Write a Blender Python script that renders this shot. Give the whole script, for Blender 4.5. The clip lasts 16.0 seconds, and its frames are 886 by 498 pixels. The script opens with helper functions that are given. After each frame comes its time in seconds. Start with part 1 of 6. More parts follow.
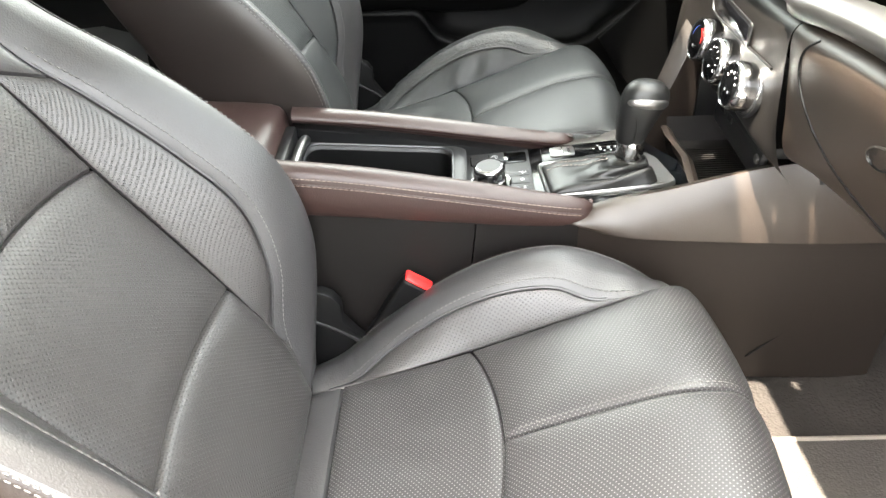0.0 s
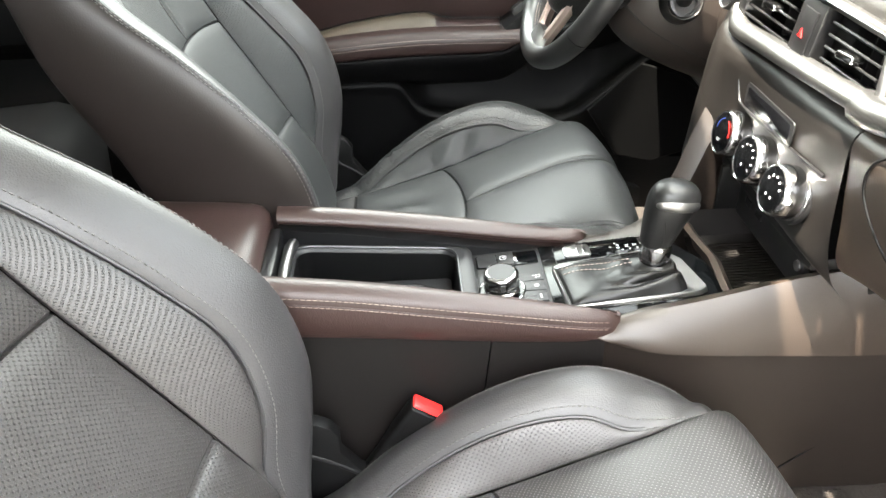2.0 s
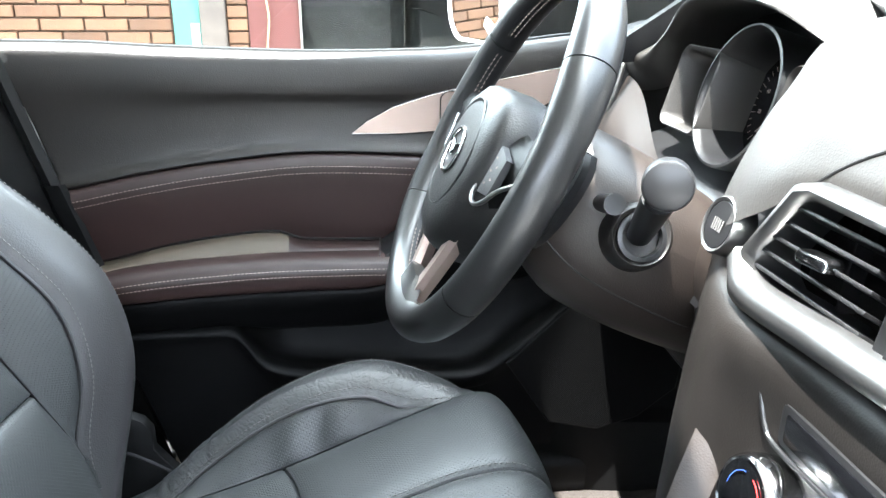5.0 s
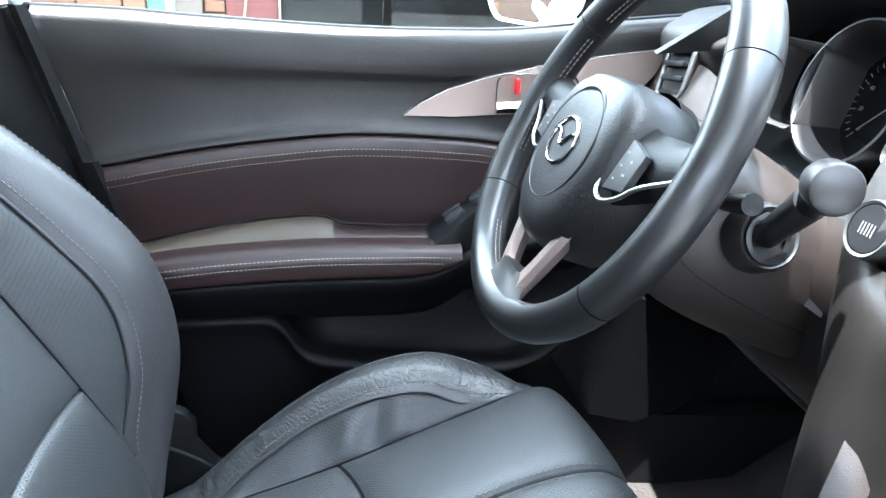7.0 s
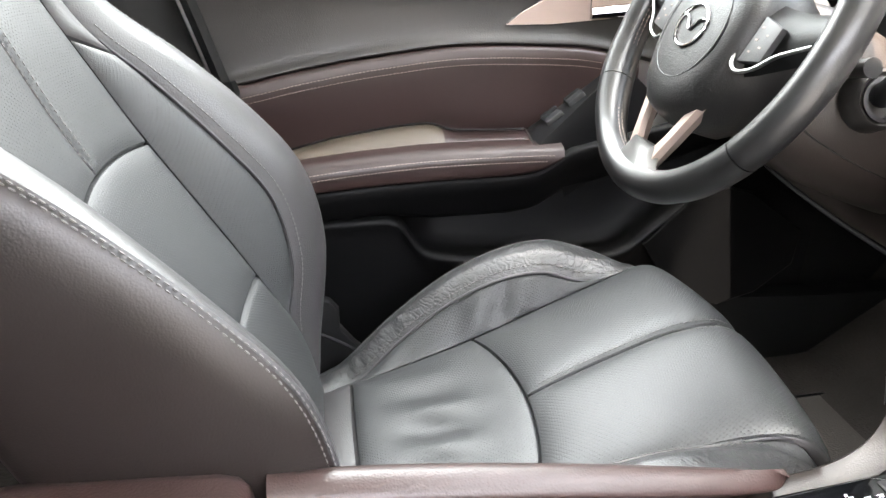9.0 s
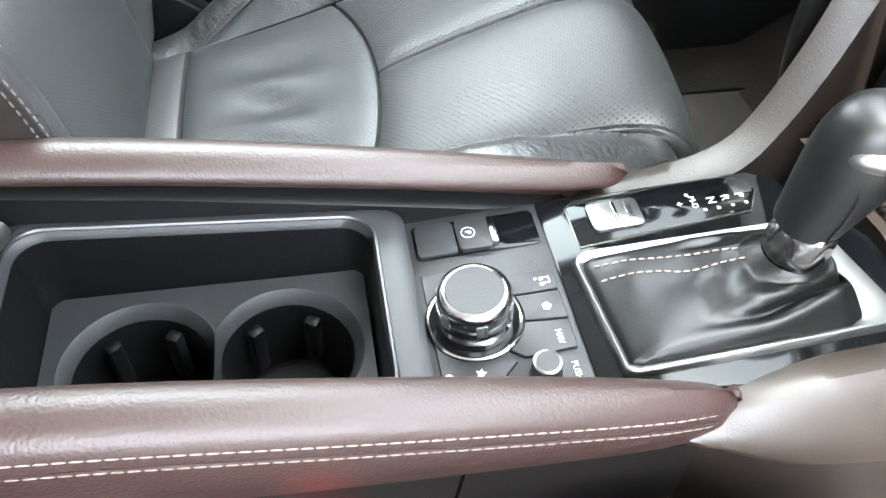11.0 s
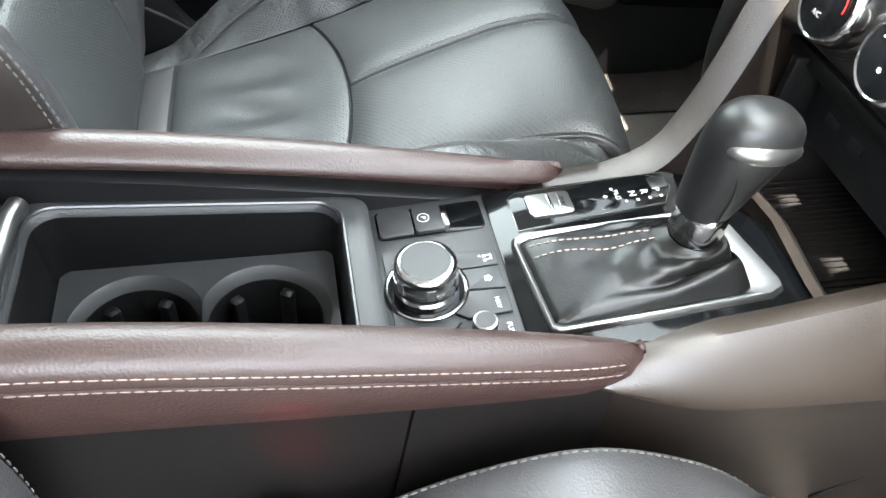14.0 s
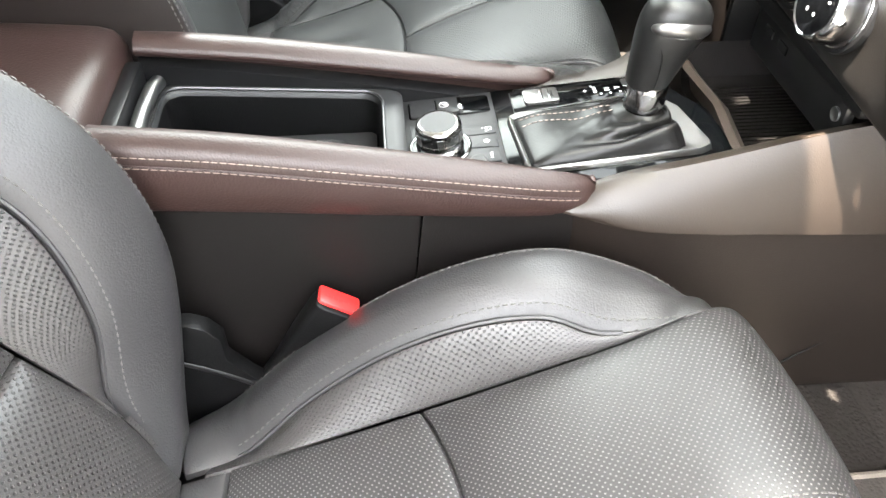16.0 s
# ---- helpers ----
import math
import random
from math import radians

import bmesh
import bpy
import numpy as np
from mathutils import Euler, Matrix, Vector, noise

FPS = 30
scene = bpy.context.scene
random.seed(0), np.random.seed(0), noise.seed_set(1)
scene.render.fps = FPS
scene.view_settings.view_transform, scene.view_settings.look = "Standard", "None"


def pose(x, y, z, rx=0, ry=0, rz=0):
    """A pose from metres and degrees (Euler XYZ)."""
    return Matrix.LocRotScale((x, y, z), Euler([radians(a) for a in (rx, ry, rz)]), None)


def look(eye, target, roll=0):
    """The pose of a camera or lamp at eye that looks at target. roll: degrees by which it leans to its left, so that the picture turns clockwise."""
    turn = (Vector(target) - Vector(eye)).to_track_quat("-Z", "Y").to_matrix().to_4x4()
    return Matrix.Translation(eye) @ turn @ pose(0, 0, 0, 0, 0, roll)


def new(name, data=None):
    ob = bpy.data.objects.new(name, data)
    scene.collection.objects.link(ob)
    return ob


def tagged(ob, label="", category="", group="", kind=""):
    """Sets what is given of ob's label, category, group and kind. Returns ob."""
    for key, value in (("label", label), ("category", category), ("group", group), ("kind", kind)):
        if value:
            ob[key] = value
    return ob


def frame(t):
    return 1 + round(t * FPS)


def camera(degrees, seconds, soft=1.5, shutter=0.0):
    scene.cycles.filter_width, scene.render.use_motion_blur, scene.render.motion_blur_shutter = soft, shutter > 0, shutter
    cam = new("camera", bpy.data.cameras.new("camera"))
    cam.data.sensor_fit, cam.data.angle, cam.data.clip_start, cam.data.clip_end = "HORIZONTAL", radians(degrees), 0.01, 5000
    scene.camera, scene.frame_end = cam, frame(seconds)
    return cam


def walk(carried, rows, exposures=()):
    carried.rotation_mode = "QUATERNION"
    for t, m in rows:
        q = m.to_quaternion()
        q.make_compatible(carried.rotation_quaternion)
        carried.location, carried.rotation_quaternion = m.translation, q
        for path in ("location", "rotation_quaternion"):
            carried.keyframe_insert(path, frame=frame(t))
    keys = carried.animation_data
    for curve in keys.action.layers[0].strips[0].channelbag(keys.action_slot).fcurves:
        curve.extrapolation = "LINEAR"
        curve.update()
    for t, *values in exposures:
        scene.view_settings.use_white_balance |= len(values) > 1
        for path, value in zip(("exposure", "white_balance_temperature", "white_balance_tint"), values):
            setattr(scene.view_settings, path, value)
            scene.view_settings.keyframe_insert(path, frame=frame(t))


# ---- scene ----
cam = camera(60.2, 16.0)
METRES, EYE, TILT, LEAN, TURN = 1.69, 1.0, -36.3, 2.0, 0.0
ROWS = [
    (0.0, 0.0, 0.0, 0.0, 0.0, 0.0, -0.0),
    (0.5, -0.0152, 0.0299, 0.0145, -0.93, -0.03, 0.87),
    (1.0, -0.0303, 0.0572, 0.0293, -1.77, -0.17, 1.13),
    (1.5, -0.035, 0.0666, 0.0356, -2.65, 0.94, 1.17),
    (2.0, -0.0374, 0.0616, 0.0544, -3.48, 2.9, 1.2),
    (2.5, -0.0457, 0.0648, 0.0779, -4.57, 5.92, 1.32),
    (3.0, -0.047, 0.0756, 0.094, -5.33, 9.15, 1.61),
    (3.5, -0.028, 0.118, 0.094, -6.59, 11.74, 2.09),
    (4.0, 0.0264, 0.2228, 0.1084, -6.93, 15.04, 1.95),
    (4.5, 0.0532, 0.2851, 0.151, -6.95, 16.73, 2.27),
    (7.0, -0.0177, 0.3396, 0.1865, -10.86, 14.9, 2.1),
    (7.5, -0.0596, 0.3184, 0.1569, -11.72, 13.32, 4.29),
    (8.0, -0.0986, 0.311, 0.1532, -11.29, 12.79, 4.69),
    (8.5, -0.1127, 0.3063, 0.154, -9.96, 12.45, 4.53),
    (9.0, -0.1013, 0.3048, 0.1436, -8.99, 10.61, 4.4),
    (9.5, -0.0827, 0.3222, 0.1267, -9.46, 4.76, 4.24),
    (10.0, -0.0605, 0.344, 0.1252, -10.17, -2.72, 3.5),
    (12.5, 0.0143, 0.3669, 0.1316, -11.97, -15.73, 0.69),
    (13.0, 0.0049, 0.3528, 0.1302, -12.44, -14.86, 0.81),
    (13.5, -0.0091, 0.331, 0.1215, -12.74, -13.57, 0.93),
    (14.0, -0.0196, 0.3138, 0.1213, -12.76, -10.39, 1.14),
    (14.5, -0.0204, 0.2981, 0.098, -10.58, -8.67, 0.23),
    (15.0, -0.01, 0.2643, 0.0737, -9.1, -8.1, -0.15),
    (15.5, -0.0024, 0.2307, 0.0524, -7.73, -7.67, 0.28),
    (16.0, -0.0022, 0.1919, 0.0502, -5.72, -7.37, 1.07),
]
# the clip's own drift of exposure and white balance: seconds, stops, kelvin, tint
BALANCE = [(0.0, 5.29, 7100, 7), (2.5, 5.30, 7000, 7), (3.5, 5.30, 6800, 8), (4.5, 5.34, 6300, 6), (7.0, 5.33, 5550, 6), (7.4, 5.47, 6540, 13), (8.0, 5.57, 6840, 16), (9.0, 5.62, 6890, 13), (10.0, 5.77, 6450, 7), (12.5, 5.48, 6450, 7), (14.0, 5.43, 6500, 6), (15.5, 5.43, 6960, 8), (16.0, 5.43, 6960, 8)]
walk(cam, [(t, pose(0, -0.883, EYE, TILT, LEAN, TURN) @ pose(METRES * x, METRES * y, METRES * z, 90 + pitch, roll, yaw)) for t, x, y, z, yaw, pitch, roll in ROWS], BALANCE)

import itertools
from mathutils.bvhtree import BVHTree

# ---- light ----
world = bpy.data.worlds.new("world")
scene.world = world
world.use_nodes = True
wn, wl = world.node_tree.nodes, world.node_tree.links
sky = wn.new("ShaderNodeTexSky")
sky.sky_type, sky.sun_disc = "NISHITA", False
SUN_FROM = Vector((-0.20, -0.12, 1.0)).normalized()
sky.sun_elevation = math.asin(SUN_FROM.z)
sky.sun_rotation = math.atan2(SUN_FROM.x, SUN_FROM.y)
sky.dust_density, sky.ozone_density = 2.5, 1.0
haze = wn.new("ShaderNodeHueSaturation")      # thin white haze over the sky
haze.inputs["Saturation"].default_value = 0.30
wl.new(sky.outputs[0], haze.inputs["Color"])
wl.new(haze.outputs[0], wn["Background"].inputs[0])
wn["Background"].inputs[1].default_value = 0.15
sun = new("sun", bpy.data.lights.new("sun", "SUN"))
sun.data.energy, sun.data.angle, sun.data.color = 2.15, radians(0.8), (1.0, 0.95, 0.88)
sun.matrix_world = look(SUN_FROM * 20, (0, 0, 0))
# area lamp added at the driver's window, standing in for extra sky light
side = new("window_fill", bpy.data.lights.new("window_fill", "AREA"))
side.data.shape, side.data.size, side.data.size_y = "RECTANGLE", 0.80, 0.32
side.data.energy, side.data.color = 0.80, (0.88, 0.97, 1.0)
side.matrix_world = look((0.02, 0.80, 1.09), (0.06, 0.30, 0.60))
scene.view_settings.exposure = 4.95


# ---- materials ----
def material(name, color, rough=0.5, metal=0.0, grain=0.0, grain_size=0.002, blotch=0.12, coat=0.0, spec=0.5, wrinkle=0.0):
    m = bpy.data.materials.new(name)
    m.use_nodes = True
    nt = m.node_tree
    n, k = nt.nodes, nt.links
    b = n["Principled BSDF"]
    b.inputs["Roughness"].default_value = rough
    b.inputs["Metallic"].default_value = metal
    b.inputs["Specular IOR Level"].default_value = spec
    b.inputs["Coat Weight"].default_value = coat
    tc = n.new("ShaderNodeTexCoord")
    big = n.new("ShaderNodeTexNoise")
    big.inputs["Scale"].default_value, big.inputs["Detail"].default_value = 9.0, 4.0
    k.new(tc.outputs["Object"], big.inputs["Vector"])
    mix = n.new("ShaderNodeMix")
    mix.data_type = "RGBA"
    mix.inputs[6].default_value = (*[c * (1 - blotch) for c in color], 1)
    mix.inputs[7].default_value = (*[min(1, c * (1 + blotch)) for c in color], 1)
    k.new(big.outputs[0], mix.inputs[0])
    k.new(mix.outputs[2], b.inputs["Base Color"])
    mr = n.new("ShaderNodeMapRange")
    mr.inputs[3].default_value, mr.inputs[4].default_value = rough * 0.82, min(1, rough * 1.2)
    k.new(big.outputs[0], mr.inputs[0])
    k.new(mr.outputs[0], b.inputs["Roughness"])
    if grain:
        v = n.new("ShaderNodeTexVoronoi")
        v.feature = "SMOOTH_F1"
        v.inputs["Scale"].default_value = 1 / grain_size
        fine = n.new("ShaderNodeTexNoise")
        fine.inputs["Scale"].default_value, fine.inputs["Detail"].default_value = 0.35 / grain_size, 3.0
        k.new(tc.outputs["Object"], v.inputs["Vector"])
        k.new(tc.outputs["Object"], fine.inputs["Vector"])
        add = n.new("ShaderNodeMath")
        k.new(v.outputs["Distance"], add.inputs[0])
        soft_ = n.new("ShaderNodeMath")
        soft_.operation = "MULTIPLY"
        soft_.inputs[1].default_value = 0.10
        k.new(fine.outputs[0], soft_.inputs[0])
        k.new(soft_.outputs[0], add.inputs[1])
        bu = n.new("ShaderNodeBump")
        bu.inputs["Strength"].default_value, bu.inputs["Distance"].default_value = grain, grain_size * 0.35
        k.new(add.outputs[0], bu.inputs["Height"])
        k.new(bu.outputs[0], b.inputs["Normal"])
        if wrinkle:      # fine crumpled lines of worn leather
            wr = n.new("ShaderNodeTexNoise")
            wr.inputs["Scale"].default_value, wr.inputs["Detail"].default_value, wr.inputs["Distortion"].default_value = 240.0, 4.0, 1.6
            mp = n.new("ShaderNodeMapping")
            mp.inputs["Scale"].default_value = (1.0, 0.55, 1.3)
            k.new(tc.outputs["Object"], mp.inputs["Vector"])
            k.new(mp.outputs[0], wr.inputs["Vector"])
            b3 = n.new("ShaderNodeBump")
            b3.inputs["Strength"].default_value, b3.inputs["Distance"].default_value = wrinkle, 0.0008
            k.new(wr.outputs[0], b3.inputs["Height"])
            k.new(bu.outputs[0], b3.inputs["Normal"])
            k.new(b3.outputs[0], b.inputs["Normal"])
    return m


def dotted(m, pitch=0.0042, radius=0.22, dark=0.35, depth=0.0008):
    """Perforates a material with a staggered grid of small holes, laid out along the surface."""
    n, k = m.node_tree.nodes, m.node_tree.links
    b = n["Principled BSDF"]
    uv = n.new("ShaderNodeTexCoord")
    dist = []
    for off in (0.0, 0.5):
        mp = n.new("ShaderNodeMapping")
        mp.inputs["Scale"].default_value = (1 / pitch, 1 / pitch, 1)
        mp.inputs["Location"].default_value = (off, off, 0)
        fr = n.new("ShaderNodeVectorMath")
        fr.operation = "FRACTION"
        sb = n.new("ShaderNodeVectorMath")
        sb.operation = "SUBTRACT"
        sb.inputs[1].default_value = (0.5, 0.5, 0)
        ln = n.new("ShaderNodeVectorMath")
        ln.operation = "LENGTH"
        k.new(uv.outputs["UV"], mp.inputs["Vector"])
        k.new(mp.outputs[0], fr.inputs[0])
        k.new(fr.outputs[0], sb.inputs[0])
        k.new(sb.outputs[0], ln.inputs[0])
        dist.append(ln)
    mn = n.new("ShaderNodeMath")
    mn.operation = "MINIMUM"
    k.new(dist[0].outputs["Value"], mn.inputs[0])
    k.new(dist[1].outputs["Value"], mn.inputs[1])
    hole = n.new("ShaderNodeMapRange")
    hole.interpolation_type = "SMOOTHSTEP"
    hole.inputs[1].default_value, hole.inputs[2].default_value = radius * 0.6, radius * 1.25
    k.new(mn.outputs[0], hole.inputs[0])
    old = b.inputs["Base Color"].links[0].from_socket
    mix = n.new("ShaderNodeMix")
    mix.data_type, mix.blend_type = "RGBA", "MULTIPLY"
    mix.inputs[0].default_value = 1.0
    tone = n.new("ShaderNodeMapRange")
    tone.inputs[3].default_value = dark
    k.new(hole.outputs[0], tone.inputs[0])
    k.new(old, mix.inputs[6])
    k.new(tone.outputs[0], mix.inputs[7])
    k.new(mix.outputs[2], b.inputs["Base Color"])
    bu = n.new("ShaderNodeBump")
    bu.inputs["Strength"].default_value, bu.inputs["Distance"].default_value = 0.8, depth
    k.new(hole.outputs[0], bu.inputs["Height"])
    if b.inputs["Normal"].links:
        k.new(b.inputs["Normal"].links[0].from_socket, bu.inputs["Normal"])
    k.new(bu.outputs[0], b.inputs["Normal"])
    return m


def cracked(m, cell=0.0095, depth=0.0011):
    """Adds a net of irregular creases, as on leather that was sat upon for years."""
    n, k = m.node_tree.nodes, m.node_tree.links
    b = n["Principled BSDF"]
    tc, wob, mixv = n.new("ShaderNodeTexCoord"), n.new("ShaderNodeTexNoise"), n.new("ShaderNodeVectorMath")
    wob.inputs["Scale"].default_value, wob.inputs["Detail"].default_value = 60.0, 3.0
    mixv.operation = "MULTIPLY_ADD"
    mixv.inputs[1].default_value = (0.012, 0.012, 0.012)
    k.new(tc.outputs["Object"], wob.inputs["Vector"])
    k.new(wob.outputs["Color"], mixv.inputs[0])
    k.new(tc.outputs["Object"], mixv.inputs[2])
    for size, strength in ((cell, 0.36), (cell * 0.42, 0.10)):
        mp, vo, ra, bu = n.new("ShaderNodeMapping"), n.new("ShaderNodeTexVoronoi"), n.new("ShaderNodeMapRange"), n.new("ShaderNodeBump")
        mp.inputs["Rotation"].default_value = (0.3, 0.5, 0.7)
        mp.inputs["Scale"].default_value = (0.8, 0.35, 1.9)
        vo.feature = "DISTANCE_TO_EDGE"
        vo.inputs["Scale"].default_value = 1 / size
        ra.interpolation_type = "SMOOTHSTEP"
        ra.inputs[2].default_value = 0.30
        bu.inputs["Strength"].default_value, bu.inputs["Distance"].default_value = strength, depth
        k.new(mixv.outputs[0], mp.inputs["Vector"])
        k.new(mp.outputs[0], vo.inputs["Vector"])
        k.new(vo.outputs["Distance"], ra.inputs[0])
        k.new(ra.outputs[0], bu.inputs["Height"])
        if b.inputs["Normal"].links:
            k.new(b.inputs["Normal"].links[0].from_socket, bu.inputs["Normal"])
        k.new(bu.outputs[0], b.inputs["Normal"])
    return m


def glass(name, tint=(0.9, 0.95, 0.93)):
    m = bpy.data.materials.new(name)
    m.use_nodes = True
    n, k = m.node_tree.nodes, m.node_tree.links
    tr, gl, mx, fr = (n.new("ShaderNodeBsdf" + s) for s in ("Transparent", "Glossy")), None, None, None
    tr, gl = tr
    mx, fr = n.new("ShaderNodeMixShader"), n.new("ShaderNodeFresnel")
    tr.inputs[0].default_value = (*tint, 1)
    gl.inputs["Roughness"].default_value = 0.02
    fr.inputs[0].default_value = 1.45
    k.new(fr.outputs[0], mx.inputs[0])
    k.new(tr.outputs[0], mx.inputs[1])
    k.new(gl.outputs[0], mx.inputs[2])
    k.new(mx.outputs[0], n["Material Output"].inputs[0])
    return m


LEATHER = material("black_leather", (0.0245, 0.0234, 0.0240), 0.42, grain=0.42, grain_size=0.0016, wrinkle=0.10, spec=0.48)
WORN = cracked(material("worn_black_leather", (0.0255, 0.0257, 0.0262), 0.33, grain=0.35, grain_size=0.0016, wrinkle=0.14, spec=0.60))
BROWN = material("dark_brown_leather", (0.0105, 0.0075, 0.0066), 0.42, grain=0.25, grain_size=0.0014, spec=0.40)
PERF = dotted(material("perforated_leather", (0.0214, 0.0225, 0.0230), 0.46, grain=0.35, grain_size=0.0018, spec=0.40), 0.0056, 0.14, 0.30, 0.0008)
PASSPERF = dotted(material("brown_black_perforated_leather", (0.0262, 0.0238, 0.0232), 0.41, grain=0.3, grain_size=0.0015, spec=0.60), 0.0062, 0.17, 0.16, 0.0009)
# dots five times brighter: highlights on the perforations painted into the colour
PALEPERF = dotted(material("glinting_perforated_leather", (0.0215, 0.0202, 0.0201), 0.44, grain=0.35, grain_size=0.0015, spec=0.45), 0.0056, 0.135, 5.0, 0.0005)
BURGUNDY = material("burgundy_leather", (0.0265, 0.0142, 0.0122), 0.43, grain=0.36, grain_size=0.0018, spec=0.42)
DOORLEATHER = material("dark_burgundy_leather", (0.0185, 0.0096, 0.0086), 0.43, grain=0.2, grain_size=0.0014, spec=0.42)
PLASTIC = material("black_plastic", (0.0034, 0.0034, 0.0035), 0.45, grain=0.35, grain_size=0.0014, spec=0.15)
SOFT = material("soft_dash_plastic", (0.0175, 0.0158, 0.0142), 0.46, grain=0.25, grain_size=0.0014)
# darker copy of the dash plastic, with the stack's shade in its colour
STACK = material("shaded_stack_plastic", (0.0068, 0.0058, 0.0051), 0.42, grain=0.25, grain_size=0.0012, spec=0.36)
# brown bounce light off the burgundy pads is mixed into this colour
KNEE = material("bounce_browned_plastic", (0.0130, 0.0096, 0.0078), 0.44, grain=0.3, grain_size=0.0012, spec=0.36)
DOORTOP = material("soft_door_plastic", (0.0086, 0.0070, 0.0058), 0.42, grain=0.4, grain_size=0.0014)
SIDE = material("black_console_side", (0.0050, 0.0042, 0.0039), 0.5, grain=0.3, grain_size=0.0012, spec=0.2)
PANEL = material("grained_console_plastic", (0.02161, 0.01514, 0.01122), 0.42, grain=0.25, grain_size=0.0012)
SMOOTHP = material("smooth_black_plastic", (0.0052, 0.0052, 0.0056), 0.36, spec=0.38)
MATTE = material("matte_grey_plastic", (0.0165, 0.0165, 0.0172), 0.52, grain=0.3, grain_size=0.001, spec=0.35)
PIANO = material("piano_black", (0.0026, 0.0028, 0.0032), 0.08, coat=0.0, spec=0.20, blotch=0.3)
CHROME = material("satin_chrome", (0.44, 0.44, 0.445), 0.14, metal=1.0)
SILVER = material("silver_paint", (0.200, 0.198, 0.195), 0.30, metal=0.95)
PEWTER = material("warm_silver_trim", (0.50, 0.40, 0.35), 0.34, metal=0.8)
THREAD = material("grey_thread", (0.21, 0.168, 0.147), 0.8)
DARKTHREAD = material("dark_thread", (0.078, 0.074, 0.070), 0.7)
RED = material("red_plastic", (0.75, 0.02, 0.02), 0.35)
CARPET = material("dark_carpet", (0.0245, 0.021, 0.0189), 0.95, grain=1.0, grain_size=0.004, blotch=0.5, spec=0.1)
MAT = material("rubber_carpet_mat", (0.055, 0.048, 0.043), 0.9, grain=0.8, grain_size=0.003, blotch=0.2, spec=0.2)
LINER = material("light_headliner", (0.86, 0.84, 0.80), 0.9, grain=0.3, grain_size=0.002)
BODY = material("white_car_paint", (0.78, 0.78, 0.76), 0.25, coat=0.6, blotch=0.02)
WHITE = material("white_print", (0.6, 0.6, 0.6), 0.6)
RUBBER = material("rubber_seal", (0.0038, 0.0038, 0.0039), 0.6, spec=0.25)
HOLLOW = material("matte_black_plastic", (0.0019, 0.0019, 0.0020), 0.55, grain=0.25, grain_size=0.0012, spec=0.10)
GLASS = glass("window_glass")
TINTED = glass("tinted_side_glass", (0.50, 0.52, 0.51))
SCREEN = material("dark_screen_glass", (0.0028, 0.0029, 0.0034), 0.16, spec=0.25)
PRIVACY = glass("dark_rear_glass", (0.07, 0.075, 0.075))
MIRROR = material("mirror_silver", (0.85, 0.87, 0.88), 0.02, metal=1.0)


# ---- mesh helpers ----
V = Vector


def thing(name, at, label, category, group="", kind=""):
    e = new(name)
    e.location = at
    e.empty_display_size = 0.05
    return tagged(e, label, category, group, kind)


def part(name, bm, mat, parent=None, label="", smooth=40, mats=()):
    me = bpy.data.meshes.new(name)
    bmesh.ops.recalc_face_normals(bm, faces=bm.faces)
    bm.to_mesh(me)
    bm.free()
    for f in me.polygons:
        f.use_smooth = True
    me.set_sharp_from_angle(angle=radians(smooth))
    for q in (mat, *mats):
        me.materials.append(q)
    ob = new(name, me)
    if parent is not None:
        ob.parent = parent
        ob.matrix_parent_inverse = Matrix.Translation(-parent.location)
    return tagged(ob, label)


def spline(points, n):
    """Catmull-Rom through the points, n + 1 samples evenly spaced in the knots."""
    p = [V(q) for q in points]
    p = [2 * p[0] - p[1]] + p + [2 * p[-1] - p[-2]]
    out = []
    for i in range(n + 1):
        s = i / n * (len(p) - 3)
        j = min(int(s), len(p) - 4)
        t = s - j
        a, b, c, d = p[j:j + 4]
        out.append(0.5 * ((2 * b) + (c - a) * t + (2 * a - 5 * b + 4 * c - d) * t * t + (3 * b - a - 3 * c + d) * t ** 3))
    return out


def on(path, v):
    """The point at v in 0..1 of a sampled path."""
    s = max(0, min(1, v)) * (len(path) - 1)
    j = min(int(s), len(path) - 2)
    return path[j].lerp(path[j + 1], s - j)


def loft(rows, close=False, caps=False, bm=None):
    """Quads between rows of points; lays a uv map in metres."""
    bm = bm or bmesh.new()
    uv = bm.loops.layers.uv.verify()
    vs = [[bm.verts.new(p) for p in r] for r in rows]
    m = len(rows[0])
    mid = rows[len(rows) // 2]
    us = [0.0]
    for j in range(m - (0 if close else 1)):
        us.append(us[-1] + (mid[(j + 1) % m] - mid[j]).length)
    vv = [0.0]
    for i in range(len(rows) - 1):
        vv.append(vv[-1] + (rows[i + 1][m // 2] - rows[i][m // 2]).length)
    for i in range(len(rows) - 1):
        for j in range(m - (0 if close else 1)):
            q = (j + 1) % m
            f = bm.faces.new((vs[i][j], vs[i][q], vs[i + 1][q], vs[i + 1][j]))
            for l, co in zip(f.loops, ((us[j], vv[i]), (us[j + 1], vv[i]), (us[j + 1], vv[i + 1]), (us[j], vv[i + 1]))):
                l[uv].uv = co
    if caps:
        bm.faces.new(vs[0])
        bm.faces.new(vs[-1])
    return bm


